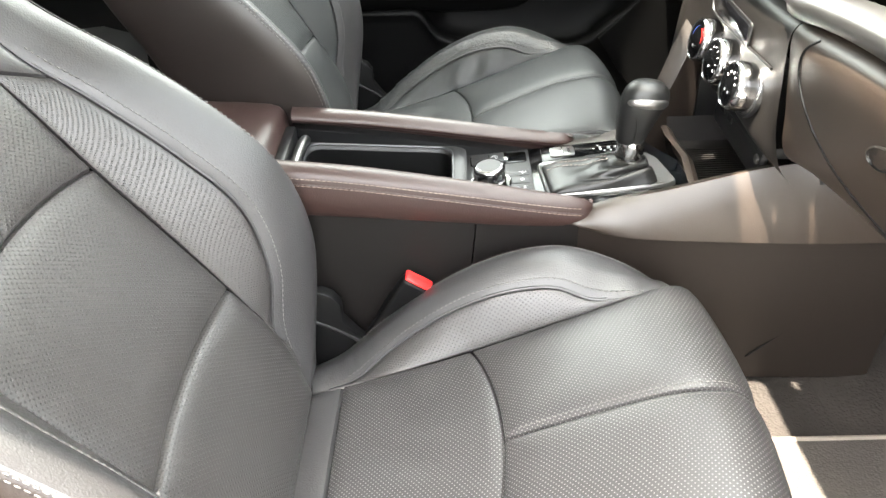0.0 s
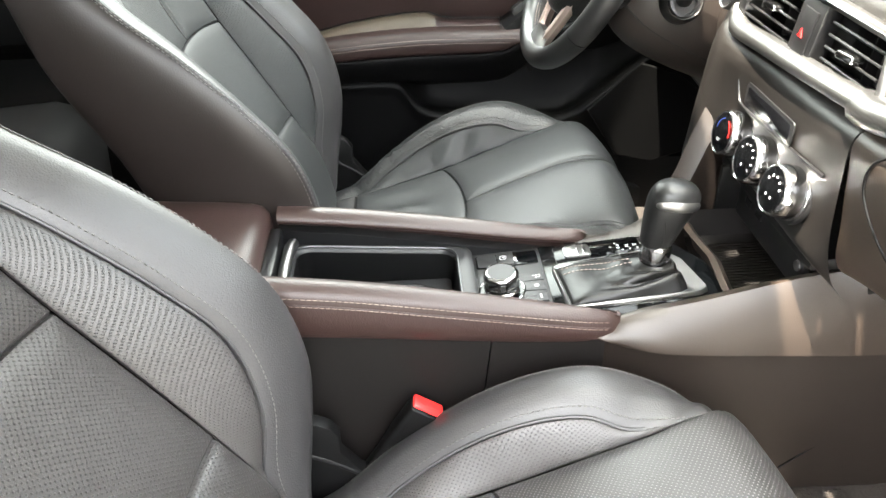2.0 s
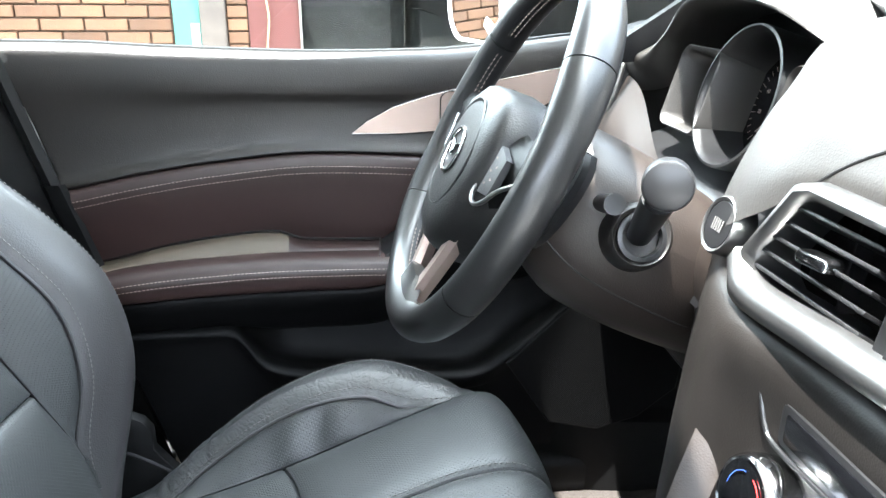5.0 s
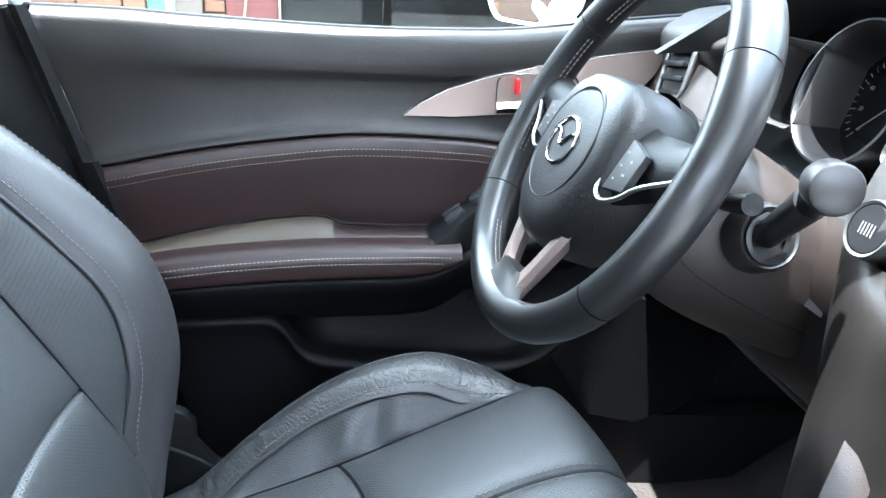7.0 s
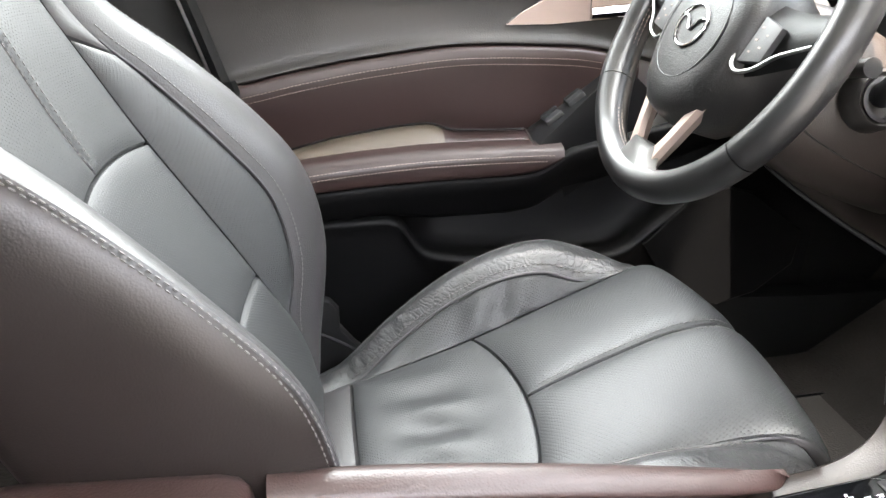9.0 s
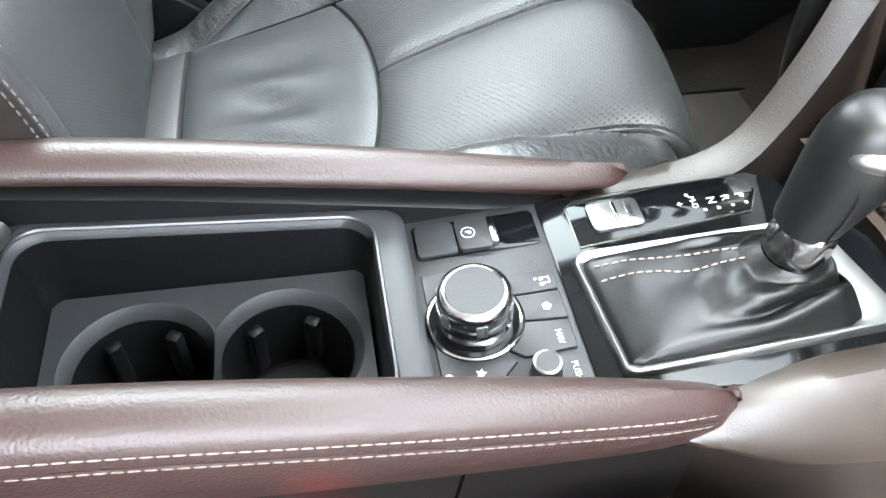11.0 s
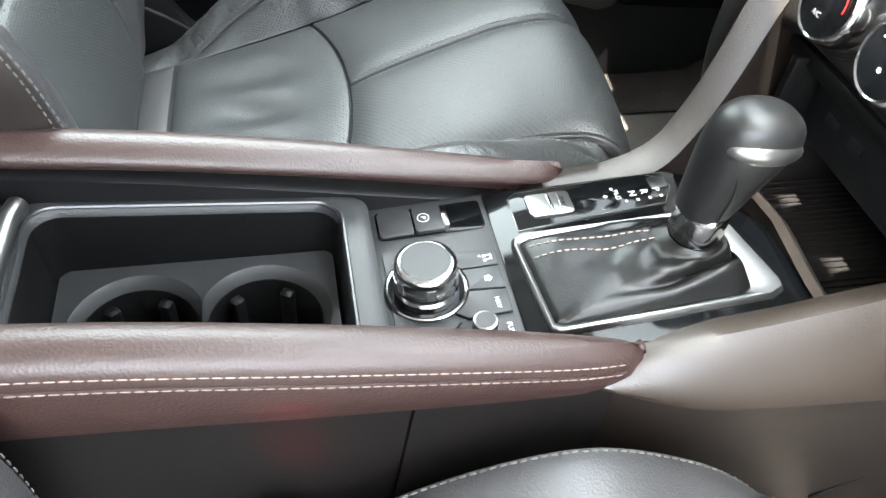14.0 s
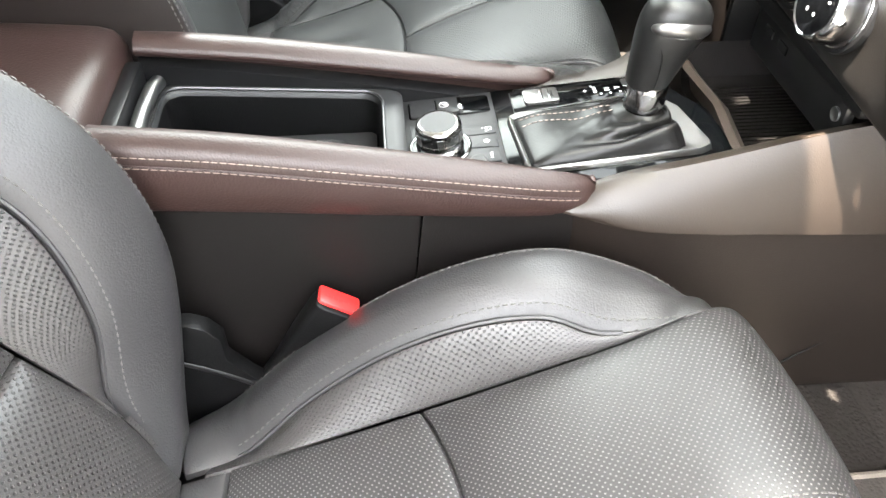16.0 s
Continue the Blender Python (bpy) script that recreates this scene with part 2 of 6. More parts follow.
def tube(path, r, n=8, closed=False, bm=None):
    """A round bar along a path; r may be a number or a function of 0..1."""
    path = [V(p) for p in path]
    rows, last = [], None
    for i, p in enumerate(path):
        a = path[(i - 1) % len(path)] if closed or i else p
        b = path[(i + 1) % len(path)] if closed or i < len(path) - 1 else p
        t = (b - a).normalized()
        if last is None:
            last = t.orthogonal().normalized()
        last = (last - t * last.dot(t)).normalized()
        w = t.cross(last)
        rr = r(i / (len(path) - 1)) if callable(r) else r
        rows.append([p + (last * math.cos(2 * math.pi * j / n) + w * math.sin(2 * math.pi * j / n)) * rr for j in range(n)])
    if closed:
        rows.append(rows[0])
    bm = loft(rows, True, not closed, bm)
    if closed:
        bmesh.ops.remove_doubles(bm, verts=bm.verts, dist=1e-6)
    return bm


def box(lo, hi, bevel=0.0, seg=2, bm=None, m=None):
    b2 = bmesh.new()
    lo, hi = V(lo), V(hi)
    bmesh.ops.create_cube(b2, size=1, matrix=Matrix.Translation((lo + hi) / 2) @ Matrix.Diagonal((*(hi - lo), 1)))
    if bevel:
        bmesh.ops.bevel(b2, geom=b2.edges[:], offset=bevel, segments=seg, affect="EDGES", profile=0.5)
    if m is not None:
        b2.transform(m)
    return merge(bm, b2)


def merge(bm, b2):
    if bm is None:
        return b2
    me = bpy.data.meshes.new("t")
    b2.to_mesh(me)
    b2.free()
    bm.from_mesh(me)
    bpy.data.meshes.remove(me)
    return bm


def prism(outline, depth, m, bevel=0.0, seg=2, bm=None):
    """A plate: a 2D outline in the xy plane of m, going depth along its z, with rounded edges."""
    b2 = bmesh.new()
    f = b2.faces.new([b2.verts.new((x, y, 0)) for x, y in outline])
    r = bmesh.ops.extrude_face_region(b2, geom=[f])
    bmesh.ops.translate(b2, verts=[q for q in r["geom"] if isinstance(q, bmesh.types.BMVert)], vec=(0, 0, depth))
    bmesh.ops.recalc_face_normals(b2, faces=b2.faces)
    if bevel:
        top = [e for e in b2.edges if all(abs(q.co.z - depth) < 1e-7 for q in e.verts)]
        bmesh.ops.bevel(b2, geom=top, offset=bevel, segments=seg, affect="EDGES", profile=0.5)
    b2.transform(m)
    return merge(bm, b2)


def lathe(profile, m, n=32, bm=None):
    """A turned body: (radius, height) pairs round the z axis of m."""
    rows = [[m @ V((r * math.cos(2 * math.pi * j / n), r * math.sin(2 * math.pi * j / n), z)) for j in range(n)] for r, z in profile]
    b2 = bmesh.new()
    loft(rows, True, False, b2)
    bmesh.ops.remove_doubles(b2, verts=b2.verts, dist=1e-6)
    return merge(bm, b2)


def rounded(w, h, r, n=5, cx=0.0, cy=0.0):
    """The outline of a rounded rectangle."""
    out = []
    for sx, sy, a0 in ((1, 1, 0), (-1, 1, 90), (-1, -1, 180), (1, -1, 270)):
        for i in range(n + 1):
            a = radians(a0 + 90 * i / n)
            out.append((cx + sx * (w / 2 - r) + r * math.cos(a), cy + sy * (h / 2 - r) + r * math.sin(a)))
    return out


def frame_of(origin, ax, ay):
    """A pose with the given x and y directions (z follows)."""
    x = V(ax).normalized()
    z = x.cross(V(ay)).normalized()
    y = z.cross(x)
    return Matrix(((x.x, y.x, z.x, origin[0]), (x.y, y.y, z.y, origin[1]), (x.z, y.z, z.z, origin[2]), (0, 0, 0, 1)))


def stitches(path, name, parent, mat, pitch=0.0062, length=0.0042, r=0.0007, lift=V((0, 0, 0)), label=""):
    """One row of sewing: small threads along a path."""
    path = [V(p) + lift for p in path]
    verts, faces = [], []
    acc, want = 0.0, pitch * 0.5
    for a, b in zip(path, path[1:]):
        seg = (b - a).length
        while seg > 0 and want <= acc + seg:
            t = (b - a) / seg
            c = a + t * (want - acc)
            o = t.orthogonal().normalized()
            w = t.cross(o)
            i = len(verts)
            for s, q in ((-1, 0.35), (-0.5, 1), (0.5, 1), (1, 0.35)):
                for k in range(4):
                    an = math.pi / 2 * k
                    verts.append(c + t * (s * length / 2) + (o * math.cos(an) + w * math.sin(an)) * r * q)
            for s in range(3):
                for k in range(4):
                    faces.append((i + 4 * s + k, i + 4 * s + (k + 1) % 4, i + 4 * s + 4 + (k + 1) % 4, i + 4 * s + 4 + k))
            want += pitch
        acc += seg
    me = bpy.data.meshes.new(name)
    me.from_pydata(verts, [], faces)
    me.materials.append(mat)
    ob = new(name, me)
    ob.parent = parent
    ob.matrix_parent_inverse = Matrix.Translation(-parent.location)
    return tagged(ob, label)


def drape(path, ob, out, lift=0.0004):
    """Lays a path onto the surface of a part, seen against the direction out."""
    tree = BVHTree.FromPolygons([v.co for v in ob.data.vertices], [p.vertices[:] for p in ob.data.polygons])
    out = V(out).normalized()
    res = []
    for p in path:
        h = tree.ray_cast(p + out * 0.04, -out, 0.08)[0]
        res.append((h if h is not None else p) + out * lift)
    return res


def outline_loop(outline, m, r, n=6, bm=None):
    return tube([m @ V((x, y, 0)) for x, y in outline], r, n, True, bm)


# ---- front seats ----
def between(A, B):
    """The plain sheet between two seams."""
    return lambda u, v: on(A, v).lerp(on(B, v), u)


def arched(A, M, B, u0=0.0, u1=1.0):
    """The sheet through three seams, from u0 to u1 across."""
    def f(u, v):
        w = u0 + (u1 - u0) * u
        a, m, b = on(A, v), on(M, v), on(B, v)
        c = 2 * m - (a + b) / 2
        return a * (1 - w) ** 2 + c * (2 * w * (1 - w)) + b * w * w
    return f


def patch(sheet, v0, v1, nu, nv, puff, out, r=0.010, ends=(True, True), sides=(True, True), crown=0.0, extra=None, skirt=0.004):
    """An upholstered panel on a sheet between sewn edges, from v0 to v1 (numbers or functions of u), filled out like foam."""
    f0 = v0 if callable(v0) else (lambda u: v0)
    f1 = v1 if callable(v1) else (lambda u: v1)

    def ease(x):
        return x - 0.10 * math.sin(2 * math.pi * x)
    us = [ease(i / nu) for i in range(nu + 1)]
    ss = [ease(i / nv) for i in range(nv + 1)]
    base = [[sheet(u, f0(u) + (f1(u) - f0(u)) * s) for u in us] for s in ss]
    rows = []
    for i in range(nv + 1):
        row = []
        width = sum((base[i][j + 1] - base[i][j]).length for j in range(nu))
        for j in range(nu + 1):
            a, b = base[max(i - 1, 0)][j], base[min(i + 1, nv)][j]
            c, d = base[i][max(j - 1, 0)], base[i][min(j + 1, nu)]
            nrm = (b - a).cross(d - c)
            if nrm.length < 1e-12:
                nrm = V(out)
            nrm.normalize()
            if nrm.dot(V(out)) < 0:
                nrm = -nrm
            length = (base[nv][j] - base[0][j]).length
            ds = []
            if sides[0]: ds.append(us[j] * width)
            if sides[1]: ds.append((1 - us[j]) * width)
            if ends[0]: ds.append(ss[i] * length)
            if ends[1]: ds.append((1 - ss[i]) * length)
            dist = min(ds) if ds else 1.0
            h = puff * (1 - math.exp(-dist / r)) + crown * (1 - (2 * us[j] - 1) ** 2) * math.sin(math.pi * min(1, max(0, ss[i])))
            if dist < 1e-6:
                h -= skirt
            p = base[i][j]
            if extra:
                h += extra(us[j], ss[i], p) * (1 - math.exp(-dist / 0.012))
            row.append(p + nrm * h)
        rows.append(row)
    return loft(rows)


def mirrored(path):
    return [V((p.x, -p.y, p.z)) for p in path]


N = 72
# seams of the cushion, from the back to the front edge, on one half
C0 = spline([(-.215, 0, .3145), (-.150, 0, .328), (-.075, 0, .3425), (0, 0, .364), (.060, 0, .392), (.125, 0, .419), (.190, 0, .4415), (.245, 0, .444), (.275, 0, .4145), (.283, 0, .353), (.270, 0, .2725)], N)
C1 = spline([(-.200, .1265, .3165), (-.150, .1315, .327), (-.085, .1405, .3395), (-.010, .1475, .3595), (.045, .1505, .379), (.100, .153, .4005), (.165, .1595, .4215), (.225, .175, .4335), (.258, .188, .4105), (.268, .1915, .349), (.255, .189, .269)], N)
C2 = spline([(-.200, .139, .304), (-.150, .1515, .311), (-.095, .1705, .351), (-.030, .1785, .395), (.035, .1785, .4245), (.095, .1755, .433), (.140, .1645, .4225), (.190, .1655, .4262), (.235, .1815, .4230), (.258, .1895, .3454), (.246, .188, .2663)], N)
C3 = spline([(-.205, .207, .284), (-.165, .218, .302), (-.095, .229, .361), (-.025, .234, .411), (.045, .235, .443), (.110, .233, .454), (.170, .227, .438), (.215, .216, .414), (.240, .204, .380), (.246, .199, .330), (.236, .196, .270)], N)
C4 = spline([(-.205, .238, .215), (-.165, .240, .215), (-.095, .244, .215), (-.025, .246, .215), (.045, .247, .215), (.110, .246, .215), (.170, .243, .215), (.210, .236, .215), (.228, .226, .215), (.232, .215, .215), (.226, .205, .215)], N)
# seams of the backrest, from the bottom up, on one half
BACK0 = spline([(-.195, 0, .318), (-.222, 0, .400), (-.264, 0, .489), (-.312, 0, .572), (-.355, 0, .648), (-.388, 0, .718), (-.418, 0, .798), (-.452, 0, .885), (-.480, 0, .965)], N)
BACK1 = spline([(-.194, .124, .3235), (-.213, .1315, .408), (-.2575, .1335, .493), (-.3035, .1345, .5755), (-.346, .1345, .651), (-.3795, .134, .7185), (-.415, .127, .7975), (-.4475, .118, .885), (-.474, .1065, .965)], N)
BACK2 = spline([(-.1965, .1245, .322), (-.226, .1395, .397), (-.216, .1635, .4795), (-.231, .180, .558), (-.277, .1795, .627), (-.337, .1725, .7015), (-.393, .1655, .765), (-.439, .1515, .870), (-.4705, .1295, .955)], N)
BACK3 = spline([(-.212, .185, .290), (-.181, .222, .420), (-.175, .236, .500), (-.195, .239, .582), (-.244, .239, .650), (-.308, .236, .716), (-.385, .228, .785), (-.448, .206, .878), (-.488, .172, .958)], N)
BACK4 = spline([(-.315, .190, .270), (-.352, .226, .420), (-.376, .238, .515), (-.403, .240, .595), (-.436, .240, .660), (-.462, .238, .720), (-.482, .230, .795), (-.520, .206, .885), (-.552, .170, .960)], N)
BACK5 = spline([(-.320, 0, .270), (-.372, 0, .420), (-.402, 0, .515), (-.430, 0, .595), (-.460, 0, .660), (-.486, 0, .720), (-.508, 0, .795), (-.542, 0, .885), (-.572, 0, .960)], N)


def front_seat(name, at, label, creased, recline, PERF, BACKPERF):
    tip = Matrix.Translation((-.19, 0, .30)) @ Matrix.Rotation(radians(-recline), 4, "Y") @ Matrix.Translation((.19, 0, -.30))
    B0, B1, B2, B3, B4, B5 = ([tip @ p for p in b] for b in (BACK0, BACK1, BACK2, BACK3, BACK4, BACK5))
    seat = thing(name, (0, 0, 0.16), label, "car seat", "front seats")
    up, fwd = (0, 0, 1), (1, 0, 0.4)

    def crease(u, s, p):
        """Soft creases of worn leather where the bolster was sat upon."""
        w = max(0.0, 1 - ((p.x + 0.115) / 0.075) ** 2) if creased else max(0.0, 1 - ((p.x + 0.14) / 0.05) ** 2) * 0.3
        return 0.0055 * w * noise.noise(V((p.x * 75 + p.z * 30, p.y * 26, p.z * 40))) + 0.0011 * w * noise.noise(p * 190)

    def sag(u, s, p):
        """Folds across the rear of the cushion."""
        k = 1.0 if creased else 0.25
        a = math.exp(-((p.x + 0.07) / 0.035) ** 2 - ((p.y - 0.005) / 0.09) ** 2)
        return k * 0.0062 * a * math.sin((p.y + 0.25 * p.x) * 95.0)

    def pleat(u, s, p):
        a = math.exp(-((p.x - 0.03) / 0.06) ** 2) * (1.0 if creased else 0.15)
        return 0.0055 * a * math.sin((p.x * 0.9 - p.z * 0.55) * 150 + 2.5 * u)

    cross = lambda u: 0.309 + 0.034 * (1 - (2 * u - 1) ** 2) ** 0.8      # the curved seam over the cushion
    part("cushion_rear_panel", patch(arched(mirrored(C1), C0, C1), 0.085, cross, 40, 36, 0.007, up, 0.014, crown=-0.004, extra=sag), PERF, seat, "perforated black leather")
    part("cushion_gusset", patch(arched(mirrored(C1), C0, C1), -0.0, 0.085, 24, 8, 0.005, up, 0.006), LEATHER, seat)
    lo = lambda u: cross(u * 0.5)
    hi = lambda u: cross(0.5 + u * 0.5)
    part("cushion_front_panel", patch(arched(mirrored(C1), C0, C1, 0.0, 0.5), lo, 1.0, 24, 60, 0.006, up, 0.010, (True, False)), PERF, seat, "perforated black leather")
    part("cushion_front_panel", patch(arched(mirrored(C1), C0, C1, 0.5, 1.0), hi, 1.0, 24, 60, 0.006, up, 0.010, (True, False)), PERF, seat, "perforated black leather")
    mid = [on(C0, v / 100) for v in range(37, 80)]
    for y in (-0.0075, 0.0075):
        stitches([p + V((0, y, 0.0035)) for p in mid], "seam_stitching", seat, DARKTHREAD)
    for side in (1, -1):
        r = [p if side > 0 else mirrored(p) for p in (C1, C2, C3, C4)]
        o = (0, -0.4 * side, 1)
        part("bolster_inset", patch(between(r[0], r[1]), 0.04, 0.64, 14, 50, 0.003, o, 0.006, extra=pleat), BACKPERF, seat, "perforated black leather")
        part("front_gusset", patch(between(r[0], r[1]), 0.64, 1.0, 6, 30, 0.001, (0.6, 0.5 * side, 1), 0.006, skirt=0.001), LEATHER, seat)
        bol = part("cushion_bolster", patch(between(r[1], r[2]), 0.0, 0.86, 30, 130, 0.015, (0, 0.1 * side, 1), 0.017, (False, True), extra=crease), WORN if creased else LEATHER, seat, "creased black leather" if creased else "")
        part("cushion_side", patch(between(r[2], r[3]), 0.0, 1.0, 10, 50, 0.006, (0, side, 0), 0.012), LEATHER, seat)
        part("cushion_corner", patch(between(r[1], r[2]), 0.86, 1.0, 10, 14, 0.003, (1, side, 0.2), 0.008), LEATHER, seat)
        pipe = [on(r[1], v / 90) for v in range(8, 58)]
        part("piping", tube([p + V((0, 0, 0.0025)) for p in pipe], 0.0018, 6), LEATHER, seat)
        stitches(drape([on(r[1], v / 180).lerp(on(r[2], v / 180), 0.13) for v in range(16, 130)], bol, (0, 0, 1)), "bolster_stitching", seat, DARKTHREAD, r=0.0008)
        stitches(drape([on(r[1], v / 180).lerp(on(r[2], v / 180), 0.93) for v in range(20, 150)], bol, (0, 0.25 * side, 1)), "edge_stitching", seat, DARKTHREAD, r=0.0008)
    part("cushion_front_face", patch(between(mirrored(C4), C4), 0.0, 1.0, 12, 20, 0.0, (0, 0, -1), ends=(False, False), sides=(False, False), skirt=0), PLASTIC, seat)

    low = lambda u: 0.240 + 0.012 * (1 - (2 * u - 1) ** 2)
    upp = lambda u: 0.495 + 0.028 * (1 - (2 * u - 1) ** 2)
    nB1 = mirrored(B1)
    part("backrest_lower_panel", patch(arched(nB1, B0, B1), 0.0, low, 36, 20, 0.008, fwd, 0.014), BACKPERF, seat, "perforated black leather")
    part("backrest_middle_panel", patch(arched(nB1, B0, B1), low, upp, 40, 36, 0.006, fwd, 0.012), BACKPERF, seat, "perforated black leather")
    ulo = lambda u: upp(u * 0.5)
    uhi = lambda u: upp(0.5 + u * 0.5)
    part("backrest_upper_panel", patch(arched(nB1, B0, B1, 0.0, 0.5), ulo, 1.0, 20, 40, 0.005, fwd, 0.010), BACKPERF, seat, "perforated black leather")
    part("backrest_upper_panel", patch(arched(nB1, B0, B1, 0.5, 1.0), uhi, 1.0, 20, 40, 0.005, fwd, 0.010), BACKPERF, seat, "perforated black leather")
    mid = [on(B0, v / 100) for v in range(55, 98)]
    for y in (-0.0075, 0.0075):
        stitches([p + V((0.0042, y, 0.0005)) for p in mid], "seam_stitching", seat, DARKTHREAD)
    for side in (1, -1):
        r = [p if side > 0 else mirrored(p) for p in (B1, B2, B3, B4, B5)]
        part("backrest_inset", patch(between(r[0], r[1]), 0.06, 0.69, 16, 60, 0.003, (1, -0.5 * side, 0.3), 0.006), BACKPERF, seat, "perforated black leather")
        part("shoulder_panel", patch(between(r[0], r[1]), 0.69, 1.0, 14, 30, 0.005, (1, -0.5 * side, 0.3), 0.008), LEATHER, seat)
        bol = part("backrest_bolster", patch(between(r[1], r[2]), 0.0, 1.0, 22, 90, 0.012, (1, 0.2 * side, 0.5), 0.016, (True, False)), LEATHER, seat)
        part("backrest_side", patch(between(r[2], r[3]), 0.0, 1.0, 22, 60, 0.012, (0, side, 0), 0.02, (False, False)), BROWN, seat, "dark brown leather side")
        part("piping", tube([on(r[1], v / 90) + V((0.0025, 0, 0.001)) for v in range(8, 66)], 0.0018, 6), LEATHER, seat)
        stitches(drape([on(r[1], v / 180).lerp(on(r[2], v / 180), 0.14) for v in range(16, 134)], bol, (1, -0.2 * side, 0.5)), "bolster_stitching", seat, DARKTHREAD, r=0.0008)
        for q in (0.014, 0.036):
            stitches([on(r[2], v / 90).lerp(on(r[3], v / 90), q) + V((0.001, side * (0.012 * (1 - math.exp(-q * 10)) + 0.0005), 0.0005)) for v in range(4, 88)], "edge_stitching", seat, DARKTHREAD)
    part("backrest_rear_panel", patch(between(mirrored(B4), B4), 0.0, 1.0, 30, 40, 0.012, (-1, 0, 0), 0.03, (False, False)), PLASTIC, seat)
    part("backrest_top", loft([[on(b, 1.0) for b in (mirrored(B3), mirrored(B1), B0, B1, B3)], [on(b, 1.0) for b in (mirrored(B4), mirrored(B4), B5, B4, B4)]]), LEATHER, seat)
    # rails and frame below the cushion
    for side in (1, -1):
        part("seat_rail", box((-.24, side * .19 - .018, .165), (.20, side * .19 + .018, .20), .004), SMOOTHP, seat)
        part("seat_base", box((-.22, side * .215 - .012, .19), (.18, side * .215 + .012, .225), .006), PLASTIC, seat)
    part("recliner_cover", prism(rounded(.075, .055, .02), .02, frame_of((-.190, -.214, .302), (1, 0, 0), (0, 0, 1)), .006), PLASTIC, seat)
    bracket = [(-.275, .400), (-.190, .399), (-.176, .392), (-.166, .378), (-.166, .352), (-.146, .324), (-.118, .296), (-.130, .235), (-.275, .235)]
    br = part("recliner_cover", prism(bracket, .016, frame_of((0, .236, 0), (1, 0, 0), (0, 0, 1)), .004), PLASTIC, seat, "black plastic hinge cover")
    part("cover_ridge", tube(spline([V((-.255, .222, .372)), V((-.200, .222, .350)), V((-.160, .222, .326)), V((-.124, .222, .296))], 12), .0035, 8), SMOOTHP, br)
    seat.location = (at[0], at[1], 0.16 + at[2])
    return seat


front_seat("passenger_seat", (0.014, -0.3645, -0.005), "black perforated leather car seat, front passenger side, reclined", False, 4.6, PALEPERF, PASSPERF)
front_seat("driver_seat", (0.0035, 0.338, 0.011), "worn black leather driver's seat with creased side bolster", True, 0.85, PERF, PERF)
# ---- ground and surroundings ----
FLOOR, GROUND = 0.16, -0.16
part_g = part("ground", box((-60, -60, GROUND - .1), (60, 60, GROUND)), material("concrete_yard", (0.22, 0.215, 0.205), 0.9, grain=0.8, grain_size=0.02, blotch=0.25))
tagged(part_g, "sunlit grey concrete yard around the car", "ground", kind="structure")

# unseen wall added behind the camera to hold back light from the horizon
tagged(part("unseen_wall", box((-30, -6.3, GROUND), (30, -6.0, 2.3)), material("grey_render", (0.20, 0.195, 0.18), 0.9, grain=0.5, grain_size=0.02)), "unseen plain grey wall, added to block low sky light", "wall", kind="structure")

# ---- floor of the car ----
floor_ob = part("floor", box((-1.46, -.79, FLOOR - .05), (.52, .79, FLOOR), .01), CARPET)
tagged(floor_ob, "dark grey looped carpet on the car floor", "carpet", kind="structure")
# ---- centre console ----
def top_z(x):
    """Height of the console's upper deck."""
    return 0.463 + 0.085 * (x - 0.015)


def deck(x, y, lift=0.0):
    """A pose on the sloping deck, x along the car, y across."""
    return frame_of((x, y, top_z(x) + lift), (1, 0, 0.085), (0, 1, 0))


def curve_of(knots):
    """A smooth function of x through (x, value) knots."""
    n = len(knots)
    sl_ = [(q - p) / (b - a) for (a, p), (b, q) in zip(knots, knots[1:])]
    tg = [sl_[0]] + [0 if sl_[k] * sl_[k - 1] < 0 else 2 * sl_[k] * sl_[k - 1] / (sl_[k] + sl_[k - 1] + 1e-12) for k in range(1, n - 1)] + [sl_[-1]]

    def f(x):
        if x <= knots[0][0]:
            return knots[0][1]
        for k in range(n - 1):
            (a, p), (b, q) = knots[k], knots[k + 1]
            if x <= b:
                w = b - a
                t = (x - a) / w
                return p * (2 * t ** 3 - 3 * t * t + 1) + tg[k] * w * (t ** 3 - 2 * t * t + t) + q * (3 * t * t - 2 * t ** 3) + tg[k + 1] * w * (t ** 3 - t * t)
        return knots[-1][1]
    return f


